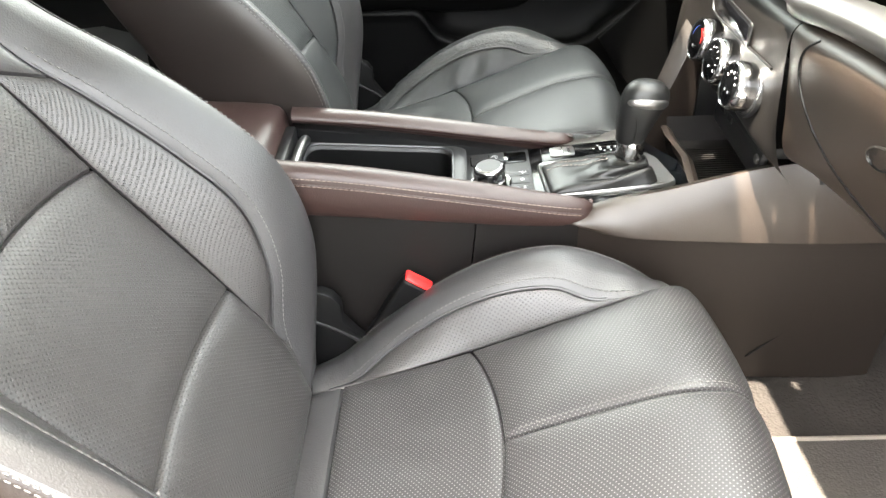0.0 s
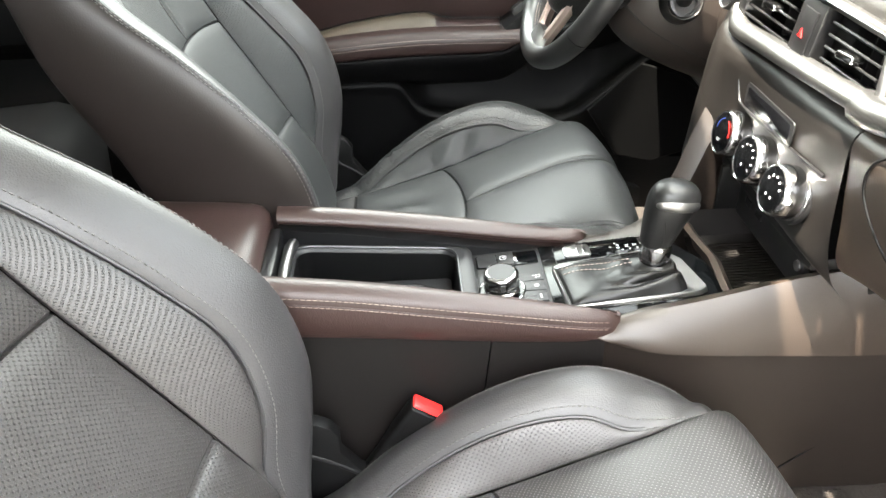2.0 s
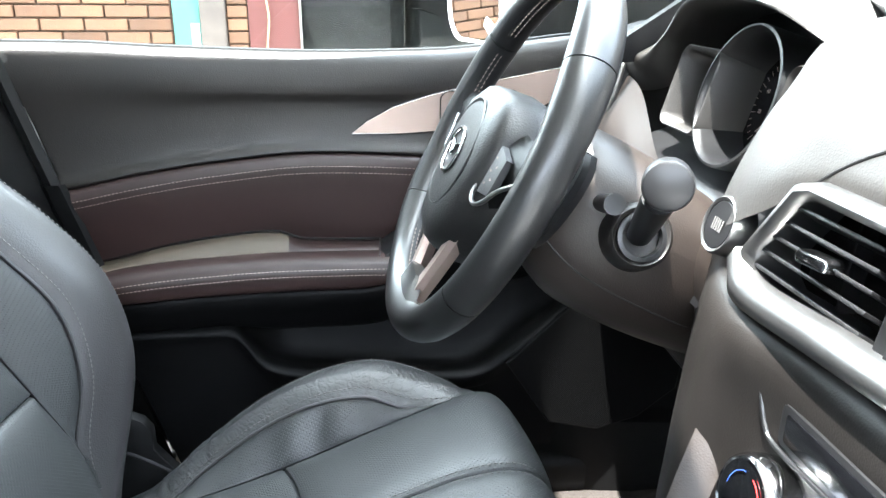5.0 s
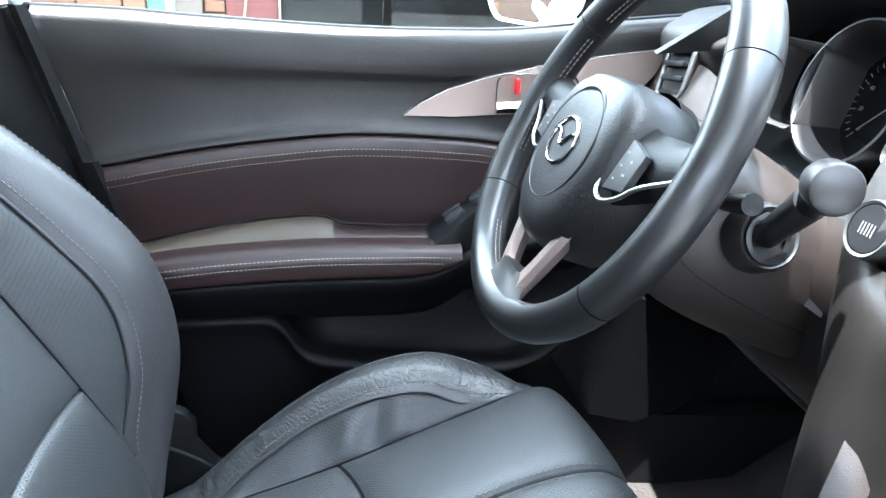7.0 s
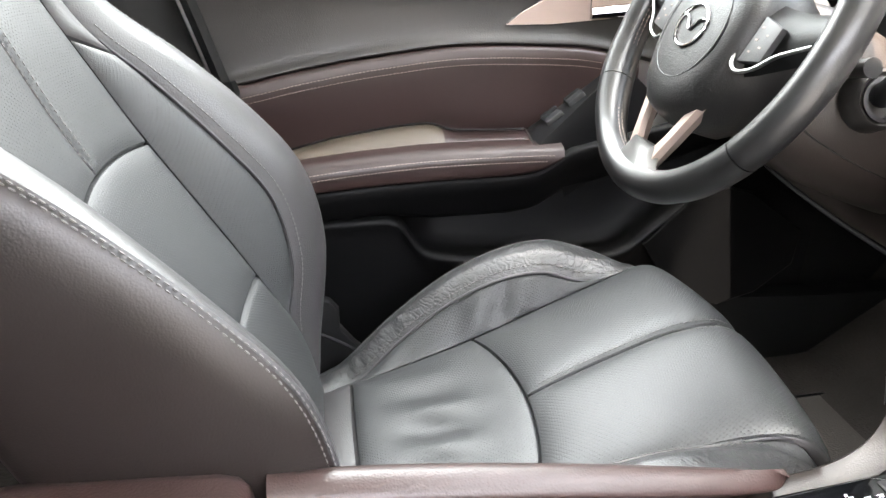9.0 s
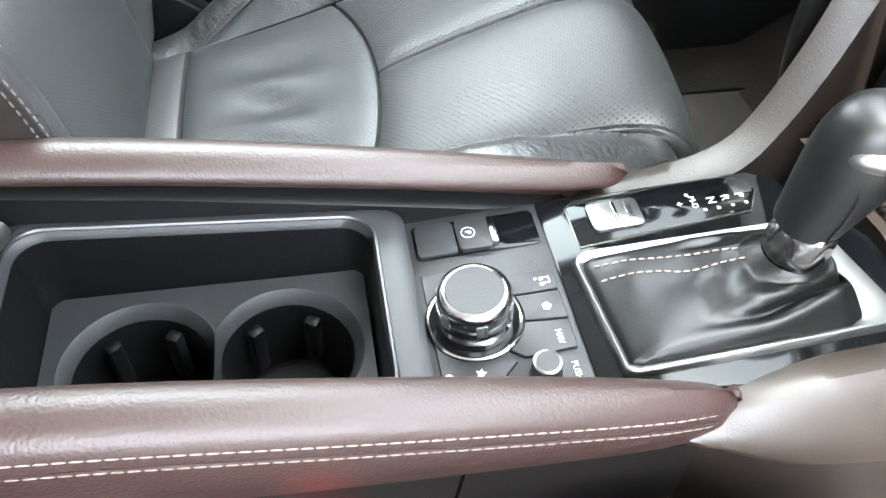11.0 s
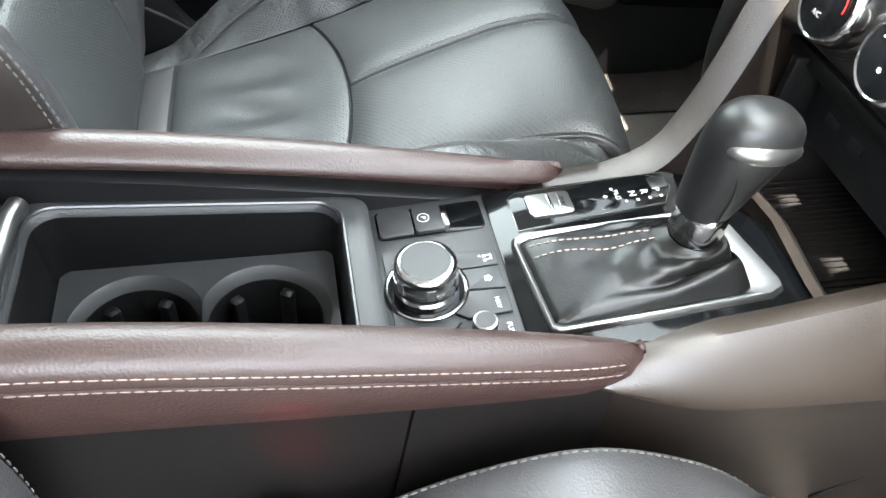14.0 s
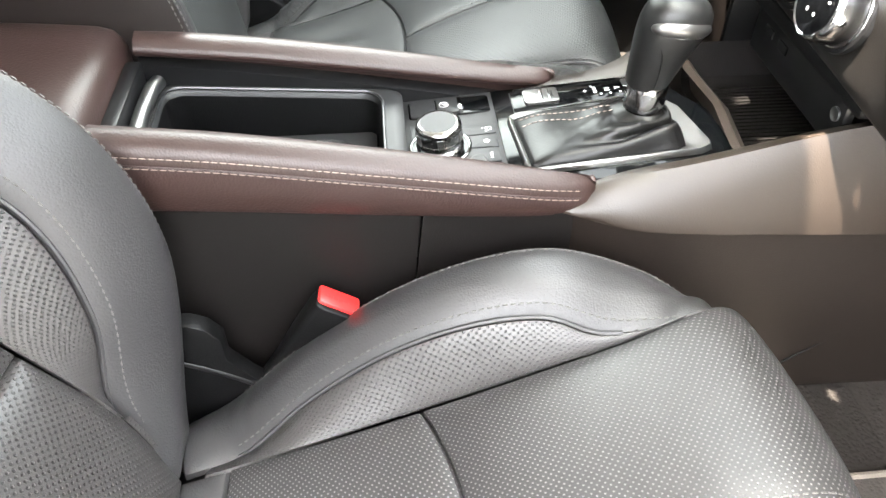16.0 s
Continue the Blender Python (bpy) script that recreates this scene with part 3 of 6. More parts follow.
console = thing("centre_console", (0.05, 0, 0.16), "dark car centre console with burgundy leather armrests on both sides", "console")
PAD_X = (-.225, -.13, -.03, .07, .125, .155, .166)
PAD_T = (.550, .538, .521, .502, .4915, .4865, .4835)
PAD_B = (.486, .478, .468, .457, .4515, .4505, .4560)
PAD_O = (.103, .103, .103, .101, .099, .096, .092)
PAD_I = (.068, .068, .069, .071, .074, .078, .084)
for side in (1, -1):
    rows = []
    for x, t, b, o, i in zip(*[[p[k] for p in spline([(q, 0, 0) for q in a], 36)] and [p.x for p in spline([(q, 0, 0) for q in a], 36)] for k, a in ((0, PAD_X), (0, PAD_T), (0, PAD_B), (0, PAD_O), (0, PAD_I))]):
        sec = [(i + .012, t - .0165), (i + .003, t - .0150), (i, t - .0115), (i - .0005, t - .0085), (i + .002, t - .005), (i + .007, t - .001), ((i + o) / 2, t + .0015), (o - .010, t - .0005), (o - .004, t - .004),
               (o - .001, t - .010), (o, t - .018), (o + .0005, (t + b) / 2 - .004), (o, b + .004), (o - .003, b), (o - .012, b + .004)]
        low_ = (.010 * (.17 - x) / .40 + .002) if side > 0 else 0
        rows.append([V((x, side * y, z - low_)) for y, z in sec])
    tip_c = sum(rows[-1], V()) / len(rows[-1])
    end_ = rows[-1]
    for g, d in ((.95, .0008), (.85, .0012), (.05, .0013)):
        rows.append([tip_c + (p - tip_c) * g + V((d, 0, 0)) for p in end_])
    pad = part("armrest_pad", loft(rows, True, True), BURGUNDY, console, "burgundy leather pad with twin grey stitching", 60)
    for drop in (.0125, .0215):
        line = [V((x, side * (o + .0004 - (.0012 if drop < .015 else 0)), t - drop + .0025 - (0 if side < 0 else .012 + .010 * (.17 - x) / .40))) for x, t, o in zip(PAD_X[:-1], PAD_T, PAD_O)]
        stitches(spline(line, 60), "pad_stitching", console, THREAD, .0064, .0054, .00042, label="grey sewing thread")
    part("pad_seam", tube(spline([V((x, side * (o + .0001), t - .017 - (0 if side < 0 else .002 + .010 * (.17 - x) / .40))) for x, t, o in zip(PAD_X[:-1], PAD_T, PAD_O)], 40), .0008, 5), BURGUNDY, console)
    # side walls under the pads, in two lengths with a joint
    for name, x0, x1 in (("side_panel", -.62, .0215), ("side_panel", .0235, .150)):
        rows = []
        for f in range(9):
            g = f / 8
            rows.append([V((x0 + (x1 - x0) * g - (.03 * h if (x0 < 0 and f == 8) or (x0 > 0 and f == 0) else 0), side * (.0985 + .012 * h), curve_of(list(zip(PAD_X, PAD_B)))(x0 + (x1 - x0) * g) + .005 - h * .322)) for h in (0, .1, .3, .6, 1)])
        rows2 = [[p - V((0, side * .006, 0)) for p in r] for r in rows]
        part(name, loft([r + q[::-1] for r, q in zip(rows, rows2)], True, True), SIDE, console)
    # inner cheek between the pad and the deck
    part("inner_cheek", loft([[V((x, side * (i + .010), t - .020)), V((x, side * (i + .0025), t - .0235)), V((x, side * (i + .0025), (t + top_z(x)) / 2 - .012)), V((x, side * (i + .0015), top_z(x) - .004)), V((x, side * (i + .014), top_z(x) - .012)), V((x, side * (i + .016), t - .02))]
                              for x, t, i in [(x, t - (.012 if side > 0 else .002), i) for x, t, i in zip(PAD_X[:-2], PAD_T, PAD_I)]], True, True), SMOOTHP, console)
    # moulding that sweeps from the pad's tip to the dashboard
    if side < 0:
        hi_ = [(.150, -.080, .464), (.169, -.088, .476), (.205, -.090, .487), (.260, -.093, .500), (.320, -.096, .517), (.370, -.100, .531), (.430, -.104, .540), (.520, -.108, .545)]
        lo_ = [(.140, -.0980, .456), (.200, -.114, .446), (.260, -.119, .442), (.320, -.122, .440), (.370, -.124, .438), (.430, -.127, .437), (.560, -.131, .437)]
    else:
        hi_ = [(.150, .086, .474), (.200, .090, .478), (.238, .096, .490), (.262, .106, .512), (.283, .117, .548), (.305, .131, .600), (.345, .154, .680)]
        lo_ = [(.120, .1005, .445), (.200, .106, .434), (.260, .112, .431), (.320, .125, .430), (.370, .140, .440), (.400, .150, .50), (.42, .16, .60)]
    A, B = spline(hi_, 40), spline(lo_, 40)
    inner = [V((p.x + (.02 if side > 0 else 0) * k / 40, p.y - side * (.022 - .006 * k / 40), p.z - .010 - .0 * k)) for k, p in enumerate(A)]
    rows = []
    for k in range(41):
        a, b, c = A[k], B[k], inner[k]
        rows.append([c + V((0, 0, -.02)), c, a.lerp(c, .45) + V((0, 0, .003)), a, a.lerp(b, .12) + V((0, side * .004, 0)), a.lerp(b, .4) + V((0, side * .007, 0)), a.lerp(b, .75) + V((0, side * .005, 0)), b, b - V((0, side * .006, .004)), b - V((0, side * .02, 0))])
    # same moulding on both sides; the driver's is darker, shade put into its colour
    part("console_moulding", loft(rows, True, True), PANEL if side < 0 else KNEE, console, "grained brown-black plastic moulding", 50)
    # lower trim below the moulding
    rows = []
    for k in range(0, 41, 4):
        b = B[k]
        if side < 0:      # tucked in under the moulding's edge
            rows.append([V((b.x, b.y + .009, b.z - .0005)), V((b.x + .008, b.y + .013, .38)), V((b.x + .02, b.y + .024, .28)), V((b.x + .03, b.y + .040, .165)), V((b.x + .03, b.y + .07, .165)), V((b.x, b.y + .05, b.z - .0005))])
            continue
        rows.append([V((b.x, b.y - side * .007, min(b.z, .45) - .001)), V((b.x + .01, b.y - side * .001, .38)), V((b.x + .02, b.y + side * .008, .28)), V((b.x + .03, b.y + side * .018, .165)),
                     V((b.x + .03, b.y - side * .02, .165)), V((b.x, b.y - side * .03, min(b.z, .45) - .001))])
    # darker than the moulding: the shade below its edge is in the colour
    part("lower_trim", loft(rows, True, True), KNEE, console)
    if side < 0:
        part("trim_joint", tube([V((.405 + .14 * k / 10, -.0935 - .0185 * k / 10, .215 + .175 * k / 10)) for k in range(11)], .0016, 6), RUBBER, console)
# lid of the rear box
rows = []
for x, d in ((-.425, .030), (-.420, .012), (-.405, .003), (-.38, 0), (-.30, 0), (-.255, .001), (-.243, .004), (-.236, .011), (-.2335, .022)):
    z = .548 + .012 * (-.235 - x) / .19 - d
    w = .098 - d * .5
    rows.append([V((x, s * y, zz)) for s, y, zz in ((-1, w, z - .075), (-1, w + .002, z - .035), (-1, w, z - .014), (-1, w - .006, z - .005), (-1, w - .018, z), (-1, .03, z + .003), (1, .03, z + .003), (1, w - .018, z), (1, w - .006, z - .005), (1, w, z - .014), (1, w + .002, z - .035), (1, w, z - .075))])
part("armrest_lid", loft(rows, True, True), BURGUNDY, console, "smooth burgundy leather lid", 60)
part("box_body", box((-.43, -.092, .18), (-.24, .092, .478), .006), PLASTIC, console)
part("lid_latch", box((-.234, -.066, .485), (-.219, .066, .522), .004), SMOOTHP, console)

# open bin with the rolled-back cover
BX0, BX1, BY = -.205, -.006, .064
def ring_rows(levels):
    """Nested rounded frames in plan: (half length change, half width, height, corner)."""
    out = []
    for grow, z0, tilt, r in levels:
        o = rounded(BX1 - BX0 + (3.4 if grow > .003 else 2) * grow, 2 * BY + 2 * grow, r, 6, (BX0 + BX1) / 2 + (.7 * grow if grow > .003 else 0), 0)
        out.append([V((x, y, z0 - tilt * (x - BX1))) for x, y in o])
    return out
part("bin_rim", loft(ring_rows([(.0085, .470, .07, .012), (.0085, .4765, .07, .012), (.007, .4785, .07, .013), (.004, .4785, .07, .018), (.0005, .4765, .07, .018), (-.001, .470, .07, .018)]), True), MATTE, console, "", 50)
# thin metal line added for the reflection along the rim's black edge
part("bin_edge", tube(ring_rows([(.0012, .4795, .07, .018)])[0], .0014, 6, True), material("edge_highlight", (.055, .055, .057), .36, metal=.7), console, "added satin line for the highlight on the bin's edge")
part("bin_wall", loft(ring_rows([(-.001, .472, .07, .018), (-.004, .43, .04, .016), (-.006, .395, 0, .014)]), True), PLASTIC, console)
part("rolled_cover", tube([V((-.206, -.055, .505)), V((-.209, -.04, .507)), V((-.210, 0, .5075)), V((-.209, .04, .507)), V((-.206, .055, .505))], lambda t: .0070, 12), SILVER, console, "bright silver edge of a sliding cover")
# cup holder insert: a shelf with two round wells
CY = .003
def cup_shelf(well):
    bm = bmesh.new()
    cx, n, R = (-.062, -.145), 40, .0390
    for k, c in enumerate(cx):
        ring = [(c + R * math.cos(2 * math.pi * i / n), CY + R * math.sin(2 * math.pi * i / n)) for i in range(n)]
        half = []
        for x, y in ring:
            dx, dy = x - c, y - CY
            lo, hi = (-.1035, BX1 - .006) if k == 0 else (BX0 + .006, -.1035)
            s = min([(hi - c) / dx if dx > 1e-6 else 9, (lo - c) / dx if dx < -1e-6 else 9, (BY - .006 - CY) / dy if dy > 1e-6 else 9, (-BY + .006 - CY) / dy if dy < -1e-6 else 9])
            half.append((c + dx * s, CY + dy * s))
        for corner in itertools.product((lo, hi), (-BY + .006, BY - .006)):
            i = min(range(n), key=lambda j: (half[j][0] - corner[0]) ** 2 + (half[j][1] - corner[1]) ** 2)
            half[i] = corner
        z = .438
        rows = [[V((x, y, z)) for x, y in half]]
        for g, d in ((1.19, 0), (1.16, .0004), (1.13, -.0006), (1.03, -.0065), (1.005, -.0085), (.99, -.011), (.93, -.066)):
            rows.append([V((max(lo, min(hi, c + (x - c) * g)), max(-BY + .006, min(BY - .006, CY + (y - CY) * g)), z + d)) for x, y in ring])
        rows.append([V((c + (x - c) * .05, CY + (y - CY) * .05, z - .064)) for x, y in ring])
        if well is None or well == k:
            loft(rows[:-3] if well is None else rows[-4:], True, False, bm)
    return bm
cups = part("cup_holder", cup_shelf(None), MATTE, console, "grey plastic shelf around two cup wells", 35)
for k in (0, 1):
    part("cup_well", cup_shelf(k), PLASTIC, cups, "black round cup well", 35)
for c in (-.062, -.145):
    for a in (60, 130, 230, 310):
        m = Matrix.Translation((c, CY, .411)) @ Matrix.Rotation(radians(a), 4, "Z")
        part("cup_grip", box((.026, -.005, -.022), (.035, .005, .018), .003, m=m), PLASTIC, cups)
    part("cup_mat", lathe([(0, .0), (.029, .0), (.030, -.002)], Matrix.Translation((c, CY, .3775))), RUBBER, cups)

# ---- control panel with the rotary commander ----
panel = thing("control_panel", (.057, 0, .46), "black plastic control panel with rotary knob and buttons on console", "control panel")
part("panel_plate", prism(rounded(.098, .142, .006, 4), .008, deck(.060, .002, -.009), .0015), MATTE, panel)
part("parking_brake_recess", prism(rounded(.078, .0285, .004), .0006, deck(.0585, .0525, -.0008), .0003), PIANO, panel)
def button(name, x, y, w, h, mat=MATTE, lift=.0, r=.003, tall=.0022, parent=None):
    return part(name, prism(rounded(w, h, r, 4), tall, deck(x, y, -.0006 + lift), .0007), mat, parent or panel)
button("blank_button", .0335, .0525, .0245, .026)
pb = button("parking_brake_button", .0575, .0525, .0215, .026, tall=.0035)
part("switch_edge", box((.0665, .042, .4662), (.0715, .063, .4715), .0012), CHROME, pb, "silver lip of the parking brake switch")
def flat_text(body, size, m, mat, parent, name="lettering"):
    c = bpy.data.curves.new(name, "FONT")
    c.body, c.size, c.align_x, c.align_y, c.extrude = body, size, "CENTER", "CENTER", .0001
    tmp = bpy.data.objects.new(name, c)
    scene.collection.objects.link(tmp)
    dg = bpy.context.evaluated_depsgraph_get()
    me = bpy.data.meshes.new_from_object(tmp.evaluated_get(dg))
    bpy.data.objects.remove(tmp)
    me.transform(m)
    me.materials.clear()
    me.materials.append(mat)
    ob = new(name, me)
    ob.parent = parent
    if parent.type == "EMPTY":
        ob.matrix_parent_inverse = Matrix.Translation(-parent.location)
    return ob
ahead = Matrix.Rotation(radians(-90), 4, "Z")      # lettering is read from the driver's and passenger's seats
flat_text("P", .0055, deck(.0535, .0525, .0033) @ ahead, WHITE, pb)
part("brake_symbol", tube([deck(.0535, .0525, .0033) @ V((.0042 * math.cos(i * .2618), .0042 * math.sin(i * .2618), 0)) for i in range(24)], .0003, 5, True), WHITE, pb)
# buttons round the commander, cut to the ring
def ring_button(name, pts):
    return part(name, prism(pts, .0024, deck(0.0448, -.0115, -.0008), .0006, 2), MATTE, panel)
def arc(r, a0, a1, n=10):
    return [(r * math.cos(radians(a0 + (a1 - a0) * i / n)), r * math.sin(radians(a0 + (a1 - a0) * i / n))) for i in range(n + 1)]
b1 = ring_button("shortcut_button", [(-.025, .0365), (-.025, .012)] + arc(.0285, 154, 66)[1:] + [(.0215, .0285), (.010, .0365)])
b2 = ring_button("shortcut_button", arc(.0285, 60, 26) + [(.0525, .0125), (.0535, .0265), (.0235, .0280)][::1])
b3 = ring_button("shortcut_button", arc(.0285, 23, -13) + [(.0525, -.0085), (.0525, .0110)])
b4 = ring_button("shortcut_button", arc(.0285, -16, -58) + [(.0225, -.0300), (.0520, -.0290), (.0525, -.0100)])
b5 = ring_button("shortcut_button", [(-.025, -.013)] + arc(.0285, 207, 292)[1:] + [(.0175, -.0320), (.006, -.0425), (-.025, -.0425)])
cm = deck(.0448, -.0115)
knob = part("commander_knob", lathe([(.0215, .001), (.0215, .006), (.0200, .0075), (.0200, .0105), (.0212, .012), (.0212, .024), (.0205, .0265), (.0185, .0285), (.0165, .0288)], cm, 48), CHROME, panel, "satin silver rotary knob")
part("knob_top", lathe([(0, .0282), (.010, .0282), (.0160, .0287), (.0167, .0280)], cm, 40), MATTE, knob, "black knob cap")
part("knob_ring", lathe([(.0255, .0005), (.0258, .0022), (.0270, .0026), (.0280, .0020), (.0282, .0)], cm, 48), CHROME, panel)
part("knob_dish", lathe([(.0256, .0008), (.021, .0005), (0, .0005)], cm, 40), PIANO, panel)
for i in range(12):
    a = 2 * math.pi * i / 12
    for j in range(4 if i % 2 else 0):
        b = a + (j - 1.5) * .07
        part("knob_rib", box((.0208, -.0006, .0135), (.0217, .0006, .0225), .0, m=cm @ Matrix.Rotation(b, 4, "Z")), SILVER, knob)
vm = deck(.0745, -.0555)
vol = part("volume_knob", lathe([(.0080, 0), (.0090, .003), (.0082, .0060), (.0082, .0135), (.0077, .0155), (.0062, .0160)], vm, 32), SILVER, panel, "small silver volume knob")
part("knob_top", lathe([(0, .0157), (.0063, .0160)], vm, 24), MATTE, vol)
flat_text("NAV", .0046, deck(.0885, -.0325, .0018) @ ahead, WHITE, b4)
flat_text("PUSH", .0050, deck(.0920, -.0545, .0003) @ ahead, WHITE, panel)
flat_text("VOL", .0050, deck(.0555, -.0645, .0003) @ ahead, WHITE, panel)
flat_text("+", .0040, deck(.0850, .0095, .0018) @ ahead, WHITE, b2)
note = bmesh.new()
for dx, dy in ((.0, .002), (.0, -.002)):
    box((-.0012, dy - .0009, 0), (.0009, dy + .0009, .0002), bm=note)
    box((-.001, dy + .0006, 0), (.0046, dy + .0010, .0002), bm=note)
box((.0042, -.0015, 0), (.0049, .0030, .0002), bm=note)
note.transform(deck(.0885, .0070, .0018))
part("music_symbol", note, WHITE, b2)
house = prism([(-.002, -.002), (-.002, .002), (.0005, .002), (.0005, .0032), (.0033, 0), (.0005, -.0032), (.0005, -.002)][::-1], .0002, deck(.0865, -.0110, .0018))
part("home_symbol", house, WHITE, b3)
star = prism([((.0032 if i % 2 == 0 else .0014) * math.cos(math.pi * i / 5), (.0032 if i % 2 == 0 else .0014) * math.sin(math.pi * i / 5)) for i in range(10)], .0002, deck(.041, -.0475, .0018))
part("star_symbol", star, WHITE, b5)
part("back_symbol", tube([deck(.043, .0190, .0019) @ V((.0022 * math.cos(i * .35), .0022 * math.sin(i * .35), 0)) for i in range(12)], .0003, 4), WHITE, b1)
part("phone_symbol", tube([deck(.0235, -.0475, .0019) @ V((.0022 * math.cos(i * .35), .0022 * math.sin(i * .35), 0)) for i in range(9)], .0005, 4), WHITE, b5)
part("mute_symbol", prism([(-.002, -.001), (-.002, .001), (0, .001), (.002, .0028), (.002, -.0028), (0, -.001)][::-1], .0002, deck(.0920, -.0655, .0003)), WHITE, panel)

# ---- gear selector ----
gear = thing("gear_selector", (.20, -.02, .47), "automatic gear lever with black leather boot and silver surround", "gear lever")
plate_o = [(-.098, -.072), (.098, -.094), (.094, .0), (.060, .062), (.045, .070), (-.098, .0705)]
part("selector_plate", prism(plate_o, .008, deck(.199, 0, -.0072), .0012), PIANO, gear, "glossy piano black plate")
frame_out = [(-.086, -.046), (-.080, -.049), (.066, -.0465), (.0755, -.042), (.0765, -.034), (.066, .020), (.056, .0355), (.049, .0385), (-.083, .0395), (-.090, .036), (-.0915, .030)]
fo = frame_out
fi = [(x * .915 - .0025 - (.013 if x > .045 else 0), y * .875 - .0012) for x, y in fo]
fm = deck(.2, -.0175, .0005)
rows = [[fm @ V((x * 1.0, y * 1.0, 0)) for x, y in fo], [fm @ V((x * .995, y * .99, .004)) for x, y in fo], [fm @ V((x * .975, y * .965, .006)) for x, y in fo], [fm @ V((x * .5 + a * .5, y * .5 + b * .5, .006)) for (x, y), (a, b) in zip(fo, fi)],
        [fm @ V((a, b, .0045)) for a, b in fi], [fm @ V((a * .985, b * .98, -.002)) for a, b in fi]]
part("boot_frame", loft(rows, True), SILVER, gear, "brushed silver surround", 50)
# soft leather boot, gathered to the collar
COL = V((.2225, -.0175, .5125))
rows = []
NB, NA = 44, 120
fi_s = []
for i in range(NA):
    s = i / NA * len(fi)
    a, b = fi[int(s) % len(fi)], fi[(int(s) + 1) % len(fi)]
    f = s - int(s)
    fi_s.append(fm @ V((a[0] * (1 - f) + b[0] * f, a[1] * (1 - f) + b[1] * f, .003)))
cen = sum(fi_s, V()) / NA
fi_s.sort(key=lambda p: math.atan2(p.y - cen.y, p.x - cen.x))
for k in range(NB + 1):
    t = k / NB
    row = []
    for p in fi_s:
        an = math.atan2(p.y - cen.y, p.x - cen.x)
        c = COL + V((.0172 * math.cos(an), .0172 * math.sin(an), -.007))
        q = p.lerp(c, t)
        far = (p - COL).length
        q.z = p.z + (c.z - p.z) * (t ** (1.5 + 5 * max(0, far - .05))) + .011 * math.sin(math.pi * min(1, t * 1.15)) ** .6 * (1 - t * .6)
        near_ = .35 + .65 * max(0.0, math.cos(an + 1.1))            # slack hangs in folds below the collar
        wave = math.sin(t * 9.0 + 1.3 * math.sin(an * 2 + .6) + 2.2 * noise.noise(V((q.x * 22, q.y * 22, 1.0))))
        q.z += (.0046 * near_ * wave + .0006 * math.sin(an * 9 + 4 * t)) * math.sin(math.pi * t) ** .8
        q += V((q.x - COL.x, q.y - COL.y, 0)).normalized() * (.0026 * near_ * math.cos(t * 9.0 + 1.3 * math.sin(an * 2 + .6)) + .0012 * noise.noise(V((q.x * 130, q.y * 130, 3.0)))) * math.sin(math.pi * t)
        row.append(q)
    rows.append(row)
boot_ob = part("leather_boot", loft(rows, True), material("boot_leather", (.0034, .0033, .0033), .33, spec=.26, grain=.12, grain_size=.0018), gear, "gathered black leather boot", 70)
def boot_at(an, t):
    i = min(range(NA), key=lambda j: abs(((math.atan2(fi_s[j].y - cen.y, fi_s[j].x - cen.x) - an + math.pi) % (2 * math.pi)) - math.pi))
    return on([r[i] for r in rows], t)
for da in (-.05, .06):
    seam = [boot_at(radians(163) + da * (1 + 2 * t / 20), t / 20) for t in range(1, 19)]
    for _ in range(4):
        seam = [seam[0]] + [(a + b * 2 + c) / 4 for a, b, c in zip(seam, seam[1:], seam[2:])] + [seam[-1]]
    stitches(drape(seam, boot_ob, (-.3, -.2, 1), .0005), "boot_stitching", gear, THREAD, .0052, .0038, .0005)
part("collar", lathe([(.0175, -.006), (.0180, .002), (.0172, .012), (.0170, .0175), (.0160, .019)], frame_of(COL, (1, 0, -.06), (0, 1, 0)), 36), CHROME, gear, "polished metal collar")
secs = [(.2275, .5285, .0185, .0160), (.2280, .5350, .0200, .0172), (.2290, .5450, .0220, .0186), (.2305, .5580, .0248, .0203), (.2325, .5710, .0278, .0220), (.2345, .5820, .0300, .0228), (.2360, .5910, .0298, .0222), (.2365, .5985, .0268, .0200),
        (.2365, .6040, .0210, .0158), (.2360, .6075, .0120, .0092), (.2355, .6085, .002, .0015)]
path = spline([(a, b, 0) for a, b, _, _ in secs], 40)
rad = spline([(c, d, 0) for _, _, c, d in secs], 40)
rows = [[V((p.x - .004 + .93 * r.x * math.copysign(abs(math.cos(w)) ** .9, math.cos(w)) + (p.y - .56) * .10, -.0175 + r.y * math.copysign(abs(math.sin(w)) ** .85, math.sin(w)), p.y + .10 * r.x * math.cos(w) * -1.0)) for w in (2 * math.pi * j / 40 for j in range(40))] for p, r in zip(path, rad)]
kn = part("lever_knob", loft(rows, True, True), material("knob_leather", (.0058, .0058, .0058), .38, spec=.36, grain=.15, grain_size=.0012), gear, "smooth black leather knob", 60)
cap = bmesh.new()
bmesh.ops.create_uvsphere(cap, u_segments=28, v_segments=14, radius=1, matrix=Matrix.Translation((.2345, -.0300, .5850)) @ Matrix.Rotation(radians(4), 4, "Y") @ Matrix.Rotation(radians(-32), 4, "X") @ Matrix.Diagonal((.0255, .0125, .0105, 1)))
part("knob_insert", cap, SILVER, kn, "polished silver insert")
part("knob_seam", tube([V((.2215 + .0035 * math.sin(i / 12 * 3.14) - .006 * i / 12, -.0385 + .0010 * abs(i - 7) ** 1.1 * .4, .532 + .05 * i / 12)) for i in range(13)], .0007, 5), SMOOTHP, kn)
